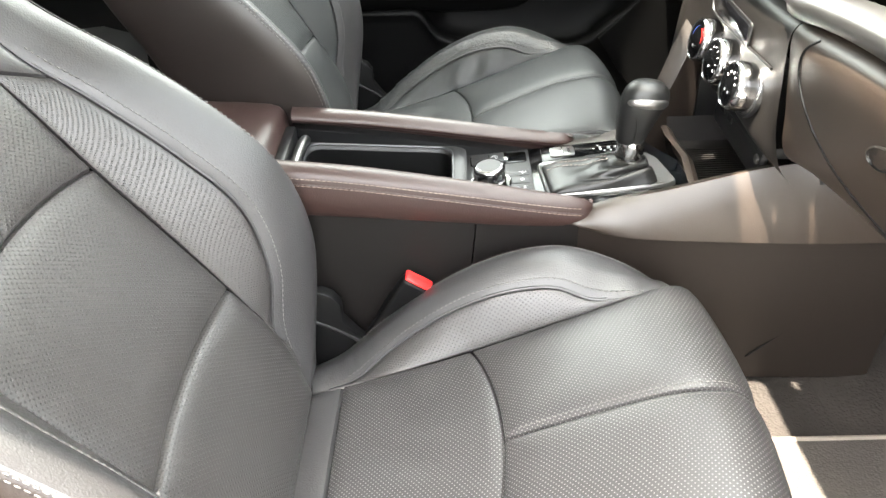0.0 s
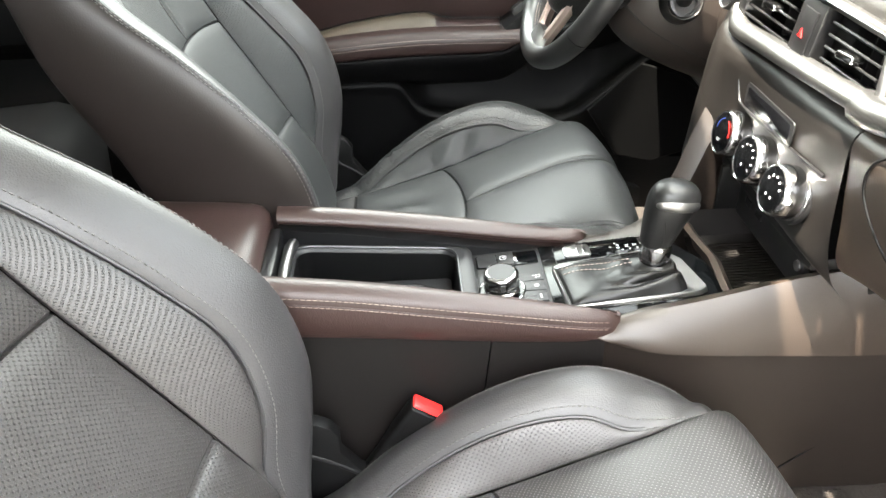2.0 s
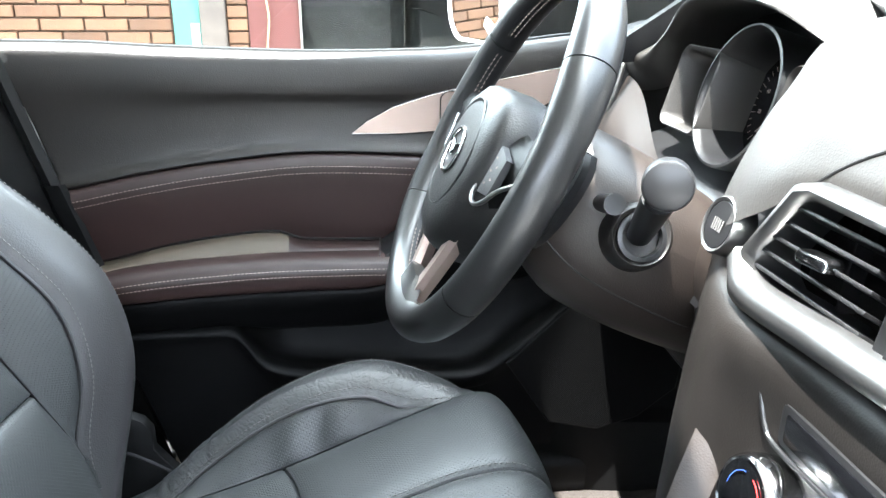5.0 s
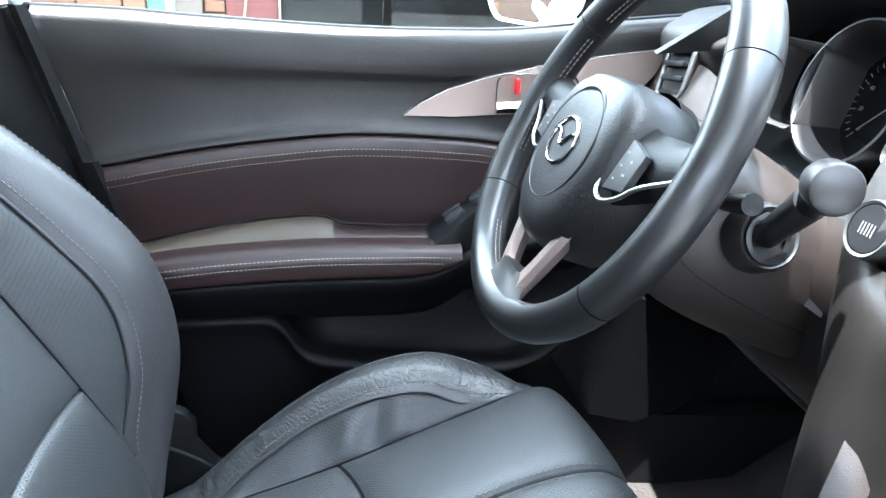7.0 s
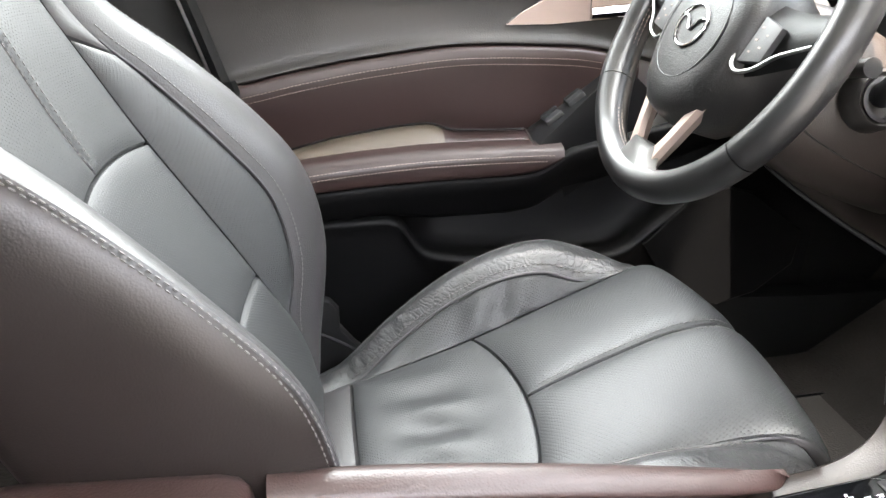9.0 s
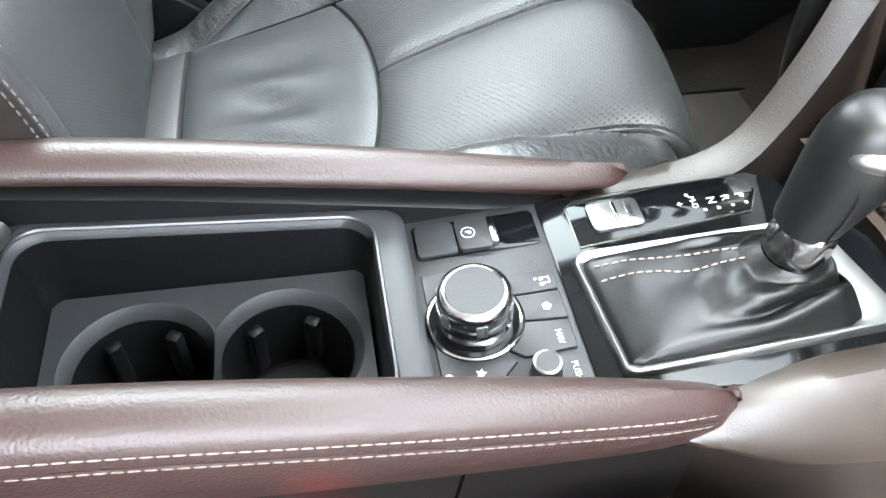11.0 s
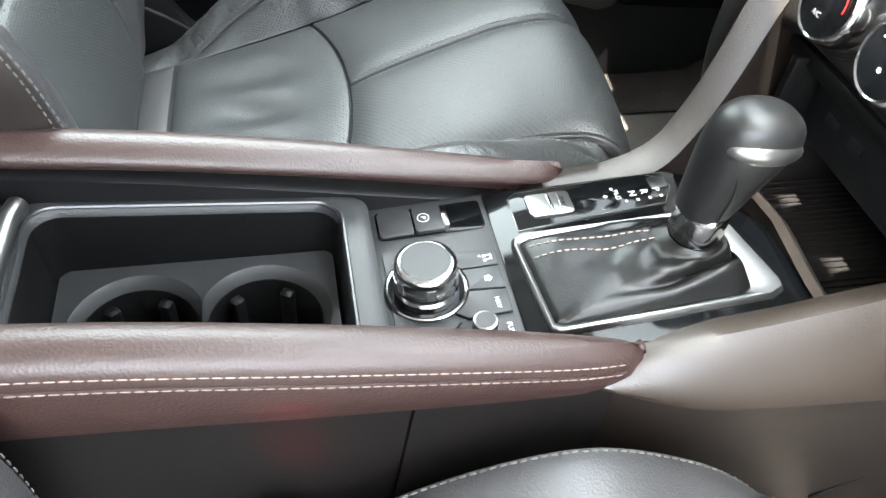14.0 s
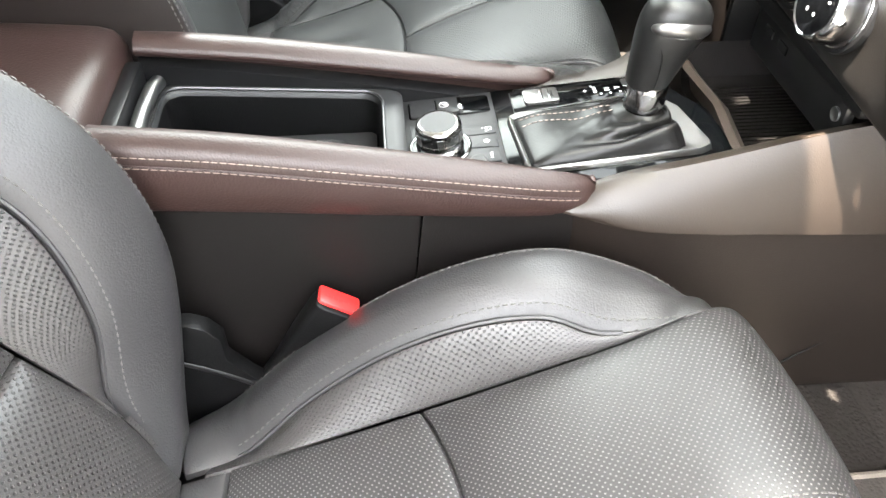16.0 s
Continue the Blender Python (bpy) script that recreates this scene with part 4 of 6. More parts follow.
# shift positions on the plate
ind = part("position_plate", prism([(-.062, -.021), (.052, -.013), (.062, .004), (.056, .014), (.045, .019), (-.056, .017), (-.062, .012)], .0016, deck(.180, .0490, .0005), .0006), PIANO, gear, "gloss black gear position plate")
part("plate_edge", outline_loop([(-.062, -.021), (.052, -.013), (.062, .004), (.056, .014), (.045, .019), (-.056, .017), (-.062, .012)], deck(.180, .0490, .0012), .0007, 5), SILVER, gear)
mode = part("drive_mode_switch", prism(rounded(.0335, .0235, .004, 4), .004, deck(.1465, .0480, .0010), .0012), SILVER, gear, "silver drive mode rocker switch")
part("switch_ridge", box((.1450, .0380, .4745), (.1480, .0580, .4800), .001), CHROME, mode)
part("switch_ridge", box((.1530, .0380, .4758), (.1550, .0580, .4800), .001), CHROME, mode)
flat_text("SPORT", .0036, deck(.1560, .0480, .0053) @ ahead, PLASTIC, mode)
for txt, x, y in (("+", .1890, .0490), ("M-D", .1985, .0490), ("N", .2100, .0485), ("R", .2195, .0490), ("P", .2290, .0495)):
    flat_text(txt, .0056 if len(txt) > 1 else .0078, deck(x, y, .0026) @ ahead, WHITE, ind)
for x, y in ((.1965, .0560), (.2035, .0415), (.2125, .0415), (.2220, .0420), (.2310, .0425)):
    part("position_mark", box((-.0010, -.0010, 0), (.0010, .0010, .0003), m=deck(x, y, .0024)), WHITE, ind)
part("lock_release", prism(rounded(.013, .012, .002), .001, deck(.2330, .0570, .0018), .0003), SMOOTHP, ind)

# ---- storage tray ahead of the lever ----
part("front_tray", loft([[V((x, y, z)) for y, z in ((-.088, .505), (-.080, .470), (-.070, .4625), (.072, .4625), (.082, .470), (.090, .505))] for x in (.297, .33, .37, .43)]), SIDE, console, "dark storage tray with ribbed mat")
part("tray_lip", loft([[V((x + .012 * (1 if abs(y) < .06 else .4), y, z)) for y in (-.092, -.06, 0, .06, .088)] for x, z in ((.284, .492), (.292, .4925), (.300, .486), (.301, .46))]), PANEL, console)
for i in range(24):
    y = -.066 + i * .0058
    part("mat_rib", box((.312, y, .4627), (.42, y + .0026, .4640)), SIDE, console)

# ---- seat belt buckles ----
def buckle(at, lean, label):
    b = thing("seat_belt_buckle", at, label, "seat belt buckle", "seat belt buckles")
    m = Matrix.Translation(at) @ Matrix.Rotation(radians(lean), 4, "Y") @ Matrix.Rotation(radians(0), 4, "X")
    rows = [[m @ V((x, y, z)) for x, y in rounded(w, d, .006, 4)] for z, w, d in ((-.14, .030, .016), (-.08, .034, .018), (-.045, .040, .022), (-.008, .043, .024), (-.001, .042, .023), (0, .040, .021))]
    part("buckle_body", loft(rows, True, True), PLASTIC, b, "", 40)
    bt = part("release_button", box((-.0195, -.0065, -.002), (.0195, .0125, .0035), .003, m=m @ Matrix.Rotation(radians(6), 4, "X")), RED, b, "bright red release button")
    bars = bmesh.new()
    for k in range(5):
        box((-.012 + k * .005, .0005, .0033), (-.0085 + k * .005, .0035, .0038), bm=bars)
    bars.transform(m @ Matrix.Rotation(radians(6), 4, "X"))
    part("embossed_mark", bars, RED, bt)
    return b
buckle((-.052, -.130, .395), 34, "black seat belt buckle with red release button beside console")
# ---- dashboard ----
dash = thing("dashboard", (.55, 0, .45), "dark soft-touch car dashboard with silver centre vent trim", "dashboard")


def sheet(stations, mat, name, label="", n=64, thick=0.0, smooth=60):
    """A moulding drawn over stations across the car; each is (y, [(x, z), ...])."""
    cols = len(stations[0][1])
    rails = [spline([(p[k][0], y, p[k][1]) for y, p in stations], n) for k in range(cols)]
    rows = [spline([r[i] for r in rails], 5 * (cols - 1)) for i in range(n + 1)]
    return part(name, loft(rows), mat, dash, label, smooth)


# upper pad, from the windscreen to the edge over the vents
sheet([(-.74, [(.98, .895), (.70, .900), (.50, .880), (.425, .850), (.405, .815), (.415, .775)]),
       (-.45, [(1.02, .895), (.70, .902), (.47, .882), (.395, .850), (.372, .815), (.372, .765)]),
       (-.20, [(1.04, .895), (.70, .902), (.46, .880), (.385, .848), (.362, .818), (.362, .798)]),
       (-.05, [(1.05, .895), (.70, .905), (.46, .880), (.388, .848), (.365, .818), (.362, .802)]),
       (.10, [(1.05, .895), (.70, .908), (.46, .885), (.390, .850), (.366, .818), (.362, .800)]),
       (.165, [(1.04, .895), (.70, .912), (.46, .890), (.388, .848), (.360, .805), (.350, .770)]),
       (.215, [(1.03, .895), (.70, .915), (.46, .892), (.398, .845), (.366, .790), (.350, .740)]),
       (.250, [(1.02, .895), (.70, .917), (.47, .890), (.415, .840), (.385, .780), (.372, .730)]),
       (.268, [(1.01, .895), (.70, .916), (.49, .878), (.440, .830), (.415, .780), (.400, .730)])], SOFT, "dash_pad", "dark soft-touch upper pad")
DASHPAD = bpy.data.objects["dash_pad"]
line_ = drape(spline([V((.38, .163, .786)), V((.38, .135, .806)), V((.38, .106, .822)), V((.38, .075, .835)), V((.38, .040, .847)), V((.38, 0, .857))], 40), DASHPAD, (-.537, -.825, .174), .0)
part("pad_joint", tube(line_, .0011, 6), RUBBER, dash)
# hood over the instruments and the driver's end
sheet([(.262, [(1.01, .895), (.70, .917), (.520, .900), (.470, .880), (.455, .868), (.50, .862)]),
       (.31, [(1.01, .895), (.70, .922), (.500, .917), (.440, .905), (.430, .895), (.50, .885)]),
       (.38, [(1.00, .895), (.70, .925), (.500, .922), (.430, .912), (.420, .902), (.50, .892)]),
       (.46, [(.99, .895), (.70, .922), (.500, .916), (.435, .904), (.425, .893), (.50, .882)]),
       (.53, [(.98, .895), (.70, .915), (.500, .895), (.445, .870), (.435, .858), (.50, .850)]),
       (.57, [(.96, .895), (.70, .905), (.500, .872), (.440, .845), (.425, .830), (.46, .80)]),
       (.64, [(.94, .890), (.70, .895), (.500, .872), (.440, .852), (.420, .830), (.43, .79)]),
       (.735, [(.90, .885), (.70, .885), (.500, .868), (.450, .850), (.430, .830), (.44, .79)])], SOFT, "instrument_hood", "dark hood over the instruments", 48)
# recess behind the wheel
sheet([(.250, [(.480, .90), (.520, .84), (.520, .78), (.440, .735), (.385, .715), (.37, .66)]),
       (.33, [(.50, .91), (.540, .84), (.540, .78), (.450, .745), (.400, .725), (.37, .66)]),
       (.45, [(.50, .91), (.540, .84), (.540, .78), (.450, .745), (.400, .725), (.37, .66)]),
       (.56, [(.48, .88), (.520, .83), (.520, .78), (.430, .745), (.385, .725), (.37, .66)])], SMOOTHP, "instrument_recess", "", 32)
# driver's lower panels, either side of the column
sheet([(.205, [(.372, .745), (.362, .70), (.372, .64), (.395, .58), (.43, .53), (.52, .50)]),
       (.30, [(.385, .735), (.372, .69), (.385, .62), (.405, .57), (.44, .53), (.54, .50)]),
       (.42, [(.395, .745), (.378, .70), (.385, .63), (.405, .57), (.44, .53), (.54, .50)]),
       (.55, [(.42, .80), (.390, .74), (.388, .65), (.405, .58), (.44, .54), (.54, .51)]),
       (.66, [(.43, .81), (.405, .75), (.400, .66), (.415, .59), (.45, .55), (.54, .52)]),
       (.735, [(.44, .80), (.42, .74), (.42, .66), (.435, .59), (.47, .55), (.54, .52)])], KNEE, "knee_panel", "dark lower dash panel", 40)
part("knee_panel_lip", tube(spline([V((.428, .215, .532)), V((.436, .30, .5285)), V((.437, .42, .529)), V((.437, .55, .5385)), V((.447, .66, .549))], 30), .004, 8), SMOOTHP, dash, "glossy lower edge of the knee panel")
# end vent by the driver's door
ev = part("end_vent", prism(rounded(.060, .075, .02), .02, frame_of((.435, .640, .800), (0, -1, 0.1), (.25, 0, 1)), .004), SMOOTHP, dash)
part("vent_ring", tube([frame_of((.413, .640, .795), (0, -1, 0.1), (.25, 0, 1)) @ V((x, y, 0)) for x, y in rounded(.064, .079, .022)], .0035, 8, True), SILVER, ev)
for i in range(4):
    part("vent_slat", box((-.026, -.003, -.004), (.026, .003, .008), .001, m=frame_of((.415, .640, .770 + i * .017), (0, -1, 0.1), (.25, 0, 1))), PLASTIC, ev)

# passenger side face with the glovebox
sheet([(-.145, [(.352, .728), (.338, .712), (.341, .68), (.349, .63), (.360, .575), (.40, .552)]),
       (-.19, [(.352, .735), (.336, .716), (.340, .68), (.353, .63), (.374, .575), (.43, .553)]),
       (-.30, [(.356, .748), (.338, .729), (.342, .69), (.358, .64), (.388, .58), (.46, .556)]),
       (-.50, [(.372, .758), (.352, .739), (.357, .70), (.374, .65), (.405, .585), (.48, .558)]),
       (-.735, [(.405, .765), (.387, .746), (.392, .71), (.41, .66), (.44, .59), (.51, .56)])], PANEL, "glovebox_face", "grained brown-black lower dash panel", 40)
gl = spline([(.336, -.200, .725), (.336, -.184, .710), (.338, -.176, .692), (.341, -.178, .672), (.348, -.194, .648), (.357, -.220, .625), (.367, -.260, .608), (.378, -.33, .596), (.392, -.45, .592), (.41, -.62, .60)], 60)
gl = drape([V(q) for q in gl], bpy.data.objects["glovebox_face"], (-1, 0, .15), .0)
part("glovebox_joint", tube(gl, .0016, 6), RUBBER, dash)
latch = [V((.345, -.335 + .024 * math.cos(a), .676 - .008 * math.cos(a) + .012 * math.sin(a))) for a in (2 * math.pi * i / 28 for i in range(28))]
latch = drape(latch, bpy.data.objects["glovebox_face"], (-1, 0, .2), .0012)
mid_ = sum(latch, V()) / 28
part("glovebox_latch", loft([[q + V((.004, 0, 0)) for q in latch], latch, [mid_ + (q - mid_) * .86 + V((-.0012, 0, 0)) for q in latch], [mid_ + (q - mid_) * .80 + V((.0010, 0, 0)) for q in latch], [mid_ + (q - mid_) * .03 + V((.0010, 0, 0)) for q in latch]], True), STACK, dash, "dark glovebox latch in a shallow recess", 40)
# silver trim strip that runs out to the passenger's side
strip = [(.338, -.125, .738), (.334, -.155, .741), (.334, -.20, .750), (.338, -.30, .762), (.350, -.50, .770), (.385, -.735, .775)]
rows = []
for i, p in enumerate(spline(strip, 40)):
    rows.append([p + V((a, 0, b)) for a, b in ((.03, .014), (.006, .016), (-.003, .010), (-.006, 0), (-.003, -.010), (.008, -.015), (.03, -.014))])
part("silver_strip", loft(rows, True, True), SILVER, dash, "satin silver trim strip", 50)

# ---- centre vents ----
VM = frame_of((.3545, .007, .763), (0, -1, 0), (.12, 0, 1))         # x towards the passenger, y up, z to the rear
vent_o = [(-.150, -.036), (-.135, -.046), (.150, -.031), (.158, -.020), (.146, .038), (.135, .043), (-.100, .045), (-.118, .040), (-.158, -.018), (-.158, -.028)]
vent_i = [(-.138, -.027), (-.129, -.032), (.140, -.021), (.146, -.014), (.136, .028), (.129, .032), (-.100, .034), (-.110, .030), (-.141, -.012), (-.142, -.021)]
rows = [[VM @ V((x, y, d)) for x, y in o] for o, d in ((vent_o, -.03), (vent_o, .002), ([(x * .985, y * .96) for x, y in vent_o], .008), ([(x * .5 + a * .5, y * .5 + b * .5) for (x, y), (a, b) in zip(vent_o, vent_i)], .0095), (vent_i, .004), (vent_i, -.03))]
part("vent_surround", loft(rows, True), SILVER, dash, "satin silver vent surround", 50)
low = spline([VM @ V(q) for q in ((-.156, -.024, .008), (-.130, -.038, .013), (-.05, -.034, .014), (.05, -.028, .014), (.15, -.022, .012))], 30)
part("silver_bar", loft([[p + V((a, 0, b)) for a, b in ((.012, .010), (-.002, .009), (-.007, .002), (-.006, -.006), (.004, -.011), (.014, -.010))] for p in low], True, True), SILVER, dash, "thick satin silver lower bar", 60)
part("vent_back", box((-.140, -.030, -.05), (.145, .034, -.045), m=VM), RUBBER, dash)
for cx, w in ((-.083, .098), (.085, .104)):
    vent = part("air_vent", prism(rounded(w + .006, .060, .004, 3), .004, VM @ Matrix.Translation((cx, .002, -.036)), .001), PLASTIC, dash, "black air vent")
    for k in range(5):
        y = -.0225 + k * .0118 + (cx + .083) * .05
        x0, x1 = cx - w / 2 + (.006 * (4 - k) * -.6 if cx < 0 else 0) + (.003 if cx > 0 else 0), cx + w / 2 - .002
        part("vent_slat", box((x0 + .004, -.0013, -.020), (x1, .0013, .003), .0008, m=VM @ Matrix.Translation((0, y, 0)) @ Matrix.Rotation(radians(-24), 4, "X")), SMOOTHP, vent)
    part("vent_divider", box((cx - .001, -.028, -.03), (cx + .001, .030, -.018), m=VM), SMOOTHP, vent)
    part("vent_tab", prism(rounded(.030, .0085, .004), .012, VM @ Matrix.Translation((cx + .002, .003, -.002)) @ Matrix.Rotation(radians(4), 4, "Z"), .002), CHROME, vent, "chrome adjusting tab")
hz = part("hazard_panel", prism([(-.026, -.034), (.021, -.033), (.026, .034), (-.021, .035)], .020, VM @ Matrix.Translation((.0045, 0, -.013)), .003), SMOOTHP, dash, "black panel with hazard switch")
part("hazard_button", prism([(-.014, -.026), (.013, -.025), (.017, .024), (-.010, .025)], .003, VM @ Matrix.Translation((.005, 0, .0062)), .001), SMOOTHP, hz)
part("warning_triangle", tube([VM @ V(q) for q in ((-.002, -.005, .0096), (.007, -.005, .0096), (.0025, .004, .0096))], .0004, 5, True), RED, hz, "red warning triangle")
part("warning_triangle", tube([VM @ V(q) for q in ((.0006, -.0038, .0096), (.0044, -.0038, .0096), (.0025, .0002, .0096))], .00035, 5, True), RED, hz)

# ---- centre stack with climate knobs ----
sheet([(.232, [(.366, .735), (.360, .690), (.364, .630), (.372, .560), (.380, .50), (.40, .45)]),
       (.185, [(.352, .730), (.334, .705), (.326, .640), (.322, .580), (.322, .520), (.335, .45)]),
       (.150, [(.352, .728), (.326, .708), (.317, .650), (.312, .600), (.306, .560), (.318, .52)]),
       (.118, [(.352, .724), (.328, .706), (.328, .660), (.328, .610), (.328, .580), (.350, .568)]),
       (.06, [(.352, .722), (.336, .704), (.336, .660), (.334, .610), (.333, .585), (.352, .572)]),
       (-.06, [(.352, .722), (.338, .706), (.337, .660), (.335, .610), (.334, .580), (.352, .566)]),
       (-.118, [(.352, .724), (.338, .708), (.338, .660), (.338, .610), (.338, .575), (.352, .560)]),
       (-.142, [(.352, .726), (.338, .710), (.340, .660), (.346, .600), (.360, .555), (.38, .53)])], STACK, "centre_panel", "dark centre panel above the console", 80)
part("tray_roof", box((.345, -.125, .555), (.45, .125, .570), .004), PLASTIC, dash)
part("tray_wall", box((.425, -.115, .44), (.44, .115, .565), .002), PLASTIC, dash)
part("tray_side", box((.335, .092, .455), (.44, .100, .565), .002), PLASTIC, dash)
usb = part("socket_panel", box((.362, -.088, .500), (.372, .090, .558), .003), SMOOTHP, dash)
part("usb_socket", box((.3605, .050, .527), (.3625, .066, .535), .0), RUBBER, usb)
part("usb_socket", box((.3605, .020, .527), (.3625, .036, .535), .0), RUBBER, usb)
part("aux_socket", lathe([(0, .001), (.004, .001), (.006, .002), (.006, 0)], frame_of((.3615, -.078, .530), (0, -1, 0), (0, 0, 1)), 20), SILVER, usb)
# small display slot
DM = frame_of((.3345, .014, .672), (0, -1, 0), (.02, 0, 1))
part("display_recess", prism(rounded(.120, .027, .005, 4), .002, DM @ Matrix.Translation((.003, .001, -.0008)), .0006), SMOOTHP, dash)
part("small_display", prism(rounded(.108, .019, .003, 4), .0008, DM @ Matrix.Translation((.003, .001, .0010)), .0003), SCREEN, dash, "dark display strip")
part("stack_trim", tube(spline([V((.333, .094, .680)), V((.3325, .084, .663)), V((.3325, .070, .6565)), V((.3335, .016, .6570)), V((.3355, -.052, .6590)), V((.3365, -.117, .6620))], 40), .0017, 8), SMOOTHP, dash, "thin dark trim line")
# dish round the knobs and the three climate knobs
for y, kind in ((.062, 0), (-.007, 1), (-.077, 2)):
    km = frame_of((.336, y, .622), (0, -1, 0), (.22, 0, 1))
    k0 = part("climate_knob", lathe([(.0300, -.004), (.0300, .002), (.0290, .004), (.0280, .0045), (.0280, .012), (.0285, .014), (.0275, .022), (.0262, .0255), (.0245, .0270), (.0232, .0262)], km, 60), CHROME, dash, "silver-rimmed climate control knob")
    part("knob_base", lathe([(.0335, -.002), (.0330, .0025), (.0300, .003)], km, 40), SMOOTHP, k0)
    part("knob_face", lathe([(0, .0250), (.018, .0252), (.0235, .0262)], km, 40), PIANO, k0, "black dial face with white symbols")
    face = km @ Matrix.Translation((0, 0, .0262))
    if kind == 0:
        for a0, a1, mt in ((105, 180, material("blue_print", (.03, .08, .35), .6)), (0, 75, RED)):
            part("temperature_arc", tube([face @ V((.0165 * math.cos(radians(a0 + (a1 - a0) * i / 12)), .0165 * math.sin(radians(a0 + (a1 - a0) * i / 12)), 0)) for i in range(13)], .0003, 4), mt, k0)
        flat_text("A/C", .0050, face @ Matrix.Translation((-.003, -.010, 0)), WHITE, k0)
    elif kind == 1:
        for i in range(7):
            a = radians(150 - i * 30)
            part("fan_mark", box((-.0006 - .0002 * i, -.0006, 0), (.0006 + .0002 * i, .0006, .0003), m=face @ Matrix.Translation((.016 * math.cos(a), .016 * math.sin(a), 0)) @ Matrix.Rotation(a, 4, "Z")), WHITE, k0)
        part("fan_symbol", lathe([(0, .0002), (.0020, .0002)], face @ Matrix.Translation((-.002, -.008, 0)), 5), WHITE, k0)
    else:
        for i in range(5):
            a = radians(150 - i * 32)
            part("airflow_symbol", box((-.0014, -.0010, 0), (.0014, .0010, .0003), .0, m=face @ Matrix.Translation((.0145 * math.cos(a), .0145 * math.sin(a), 0)) @ Matrix.Rotation(a * .7, 4, "Z")), WHITE, k0)
        for x in (-.006, .004):
            part("airflow_symbol", lathe([(0, .0002), (.0018, .0002)], face @ Matrix.Translation((x, -.008, 0)), 6), WHITE, k0)
# push button left of the stack
bmx = frame_of((.352, .200, .752), (0, -1, 0), (.30, .1, 1))
pbn = part("start_button_ring", lathe([(.0215, -.012), (.0215, .004), (.0200, .006), (.0180, .005)], bmx, 36), SILVER, dash, "round button with silver ring")
part("button_face", lathe([(0, .004), (.0170, .005), (.018, .004)], bmx, 32), SMOOTHP, pbn)
for i in range(5):
    part("button_print", box((-.007 + .003 * i, -.005, .0052), (-.0058 + .003 * i, .004, .0055), m=bmx), DARKTHREAD, pbn)

# ---- infotainment screen ----
scr = thing("display_screen", (.385, -.085, .84), "black tablet-style infotainment screen standing on the dashboard", "screen")
SM = frame_of((.372, -.082, .884), (0, -1, .03), (.22, 0, 1))
part("screen_case", prism(rounded(.196, .106, .014, 6), .014, SM @ Matrix.Translation((0, 0, -.014)), .003), HOLLOW, scr)
smat = bpy.data.materials.new("lit_screen")
smat.use_nodes = True
sn, sl = smat.node_tree.nodes, smat.node_tree.links
sb = sn["Principled BSDF"]
sb.inputs["Roughness"].default_value = .22
stc, sno, scr_r = sn.new("ShaderNodeTexCoord"), sn.new("ShaderNodeTexNoise"), sn.new("ShaderNodeValToRGB")
sno.inputs["Scale"].default_value, sno.inputs["Detail"].default_value = 26.0, 1.0
scr_r.color_ramp.elements[0].position, scr_r.color_ramp.elements[0].color = .35, (.16, .18, .24, 1)
scr_r.color_ramp.elements[1].position, scr_r.color_ramp.elements[1].color = .65, (.30, .26, .22, 1)
e = scr_r.color_ramp.elements.new(.5)
e.color = (.22, .24, .24, 1)
sl.new(stc.outputs["Object"], sno.inputs["Vector"])
sl.new(sno.outputs[0], scr_r.inputs[0])
sl.new(scr_r.outputs[0], sb.inputs["Emission Color"])
sb.inputs["Base Color"].default_value = (.008, .008, .009, 1)
sb.inputs["Specular IOR Level"].default_value = .12
sb.inputs["Emission Strength"].default_value = .020
part("screen_glass", prism(rounded(.166, .082, .003, 3), .0012, SM @ Matrix.Translation((.002, .004, .0004)), .0003), smat, scr, "glossy screen with washed-out picture")
part("screen_foot", box((-.05, -.060, -.03), (.05, -.045, -.004), .003, m=SM), SMOOTHP, scr)

# ---- instruments ----
ins = thing("instrument_cluster", (.45, .37, .76), "round instrument dial in a dark tube with side displays", "instrument cluster")
CM = frame_of((.438, .362, .818), (0, -1, 0), (.28, 0, 1))
part("dial_tube", lathe([(.064, -.05), (.0660, .002), (.0645, .006), (.0625, .004), (.0605, -.002), (.056, -.046)], CM, 48), SMOOTHP, ins)
part("dial_ring", lathe([(.0640, .0045), (.0655, .0062), (.0632, .0068)], CM, 48), SMOOTHP, ins)
face = part("dial_face", lathe([(0, -.044), (.057, -.044)], CM, 40), PIANO, ins)
for i in range(33):
    a = radians(225 - 270 * i / 32)
    part("dial_mark", box((.044 if i % 4 else .041, -.0004, -.0436), (.049, .0004, -.0433), m=CM @ Matrix.Rotation(a, 4, "Z")), THREAD, face)
for i in range(9):
    a = radians(225 - 270 * i / 8)
    flat_text(str(i * 20), .0056, CM @ Matrix.Translation((.0345 * math.cos(a), .0345 * math.sin(a), -.0434)), THREAD, face)
part("dial_needle", box((-.006, -.0003, -.0425), (.036, .0003, -.0418), m=CM @ Matrix.Rotation(radians(225), 4, "Z")), THREAD, face)
for y, w in ((.452, .085), (.268, .05)):
    pm = frame_of((.440, y, .812), (0, -1, 0), (.28, 0, 1))
    o = rounded(w, .085, .012)
    part("side_display_frame", loft([[pm @ V((x * g, q * g, d)) for x, q in o] for g, d in ((1, -.04), (1, .008), (.97, .010), (.90, .006), (.86, -.03))], True), SOFT, ins, "dark frame of the side display")
    part("side_display", prism(rounded(w * .9, .078, .01), .001, pm @ Matrix.Translation((0, 0, -.031))), SCREEN, ins)

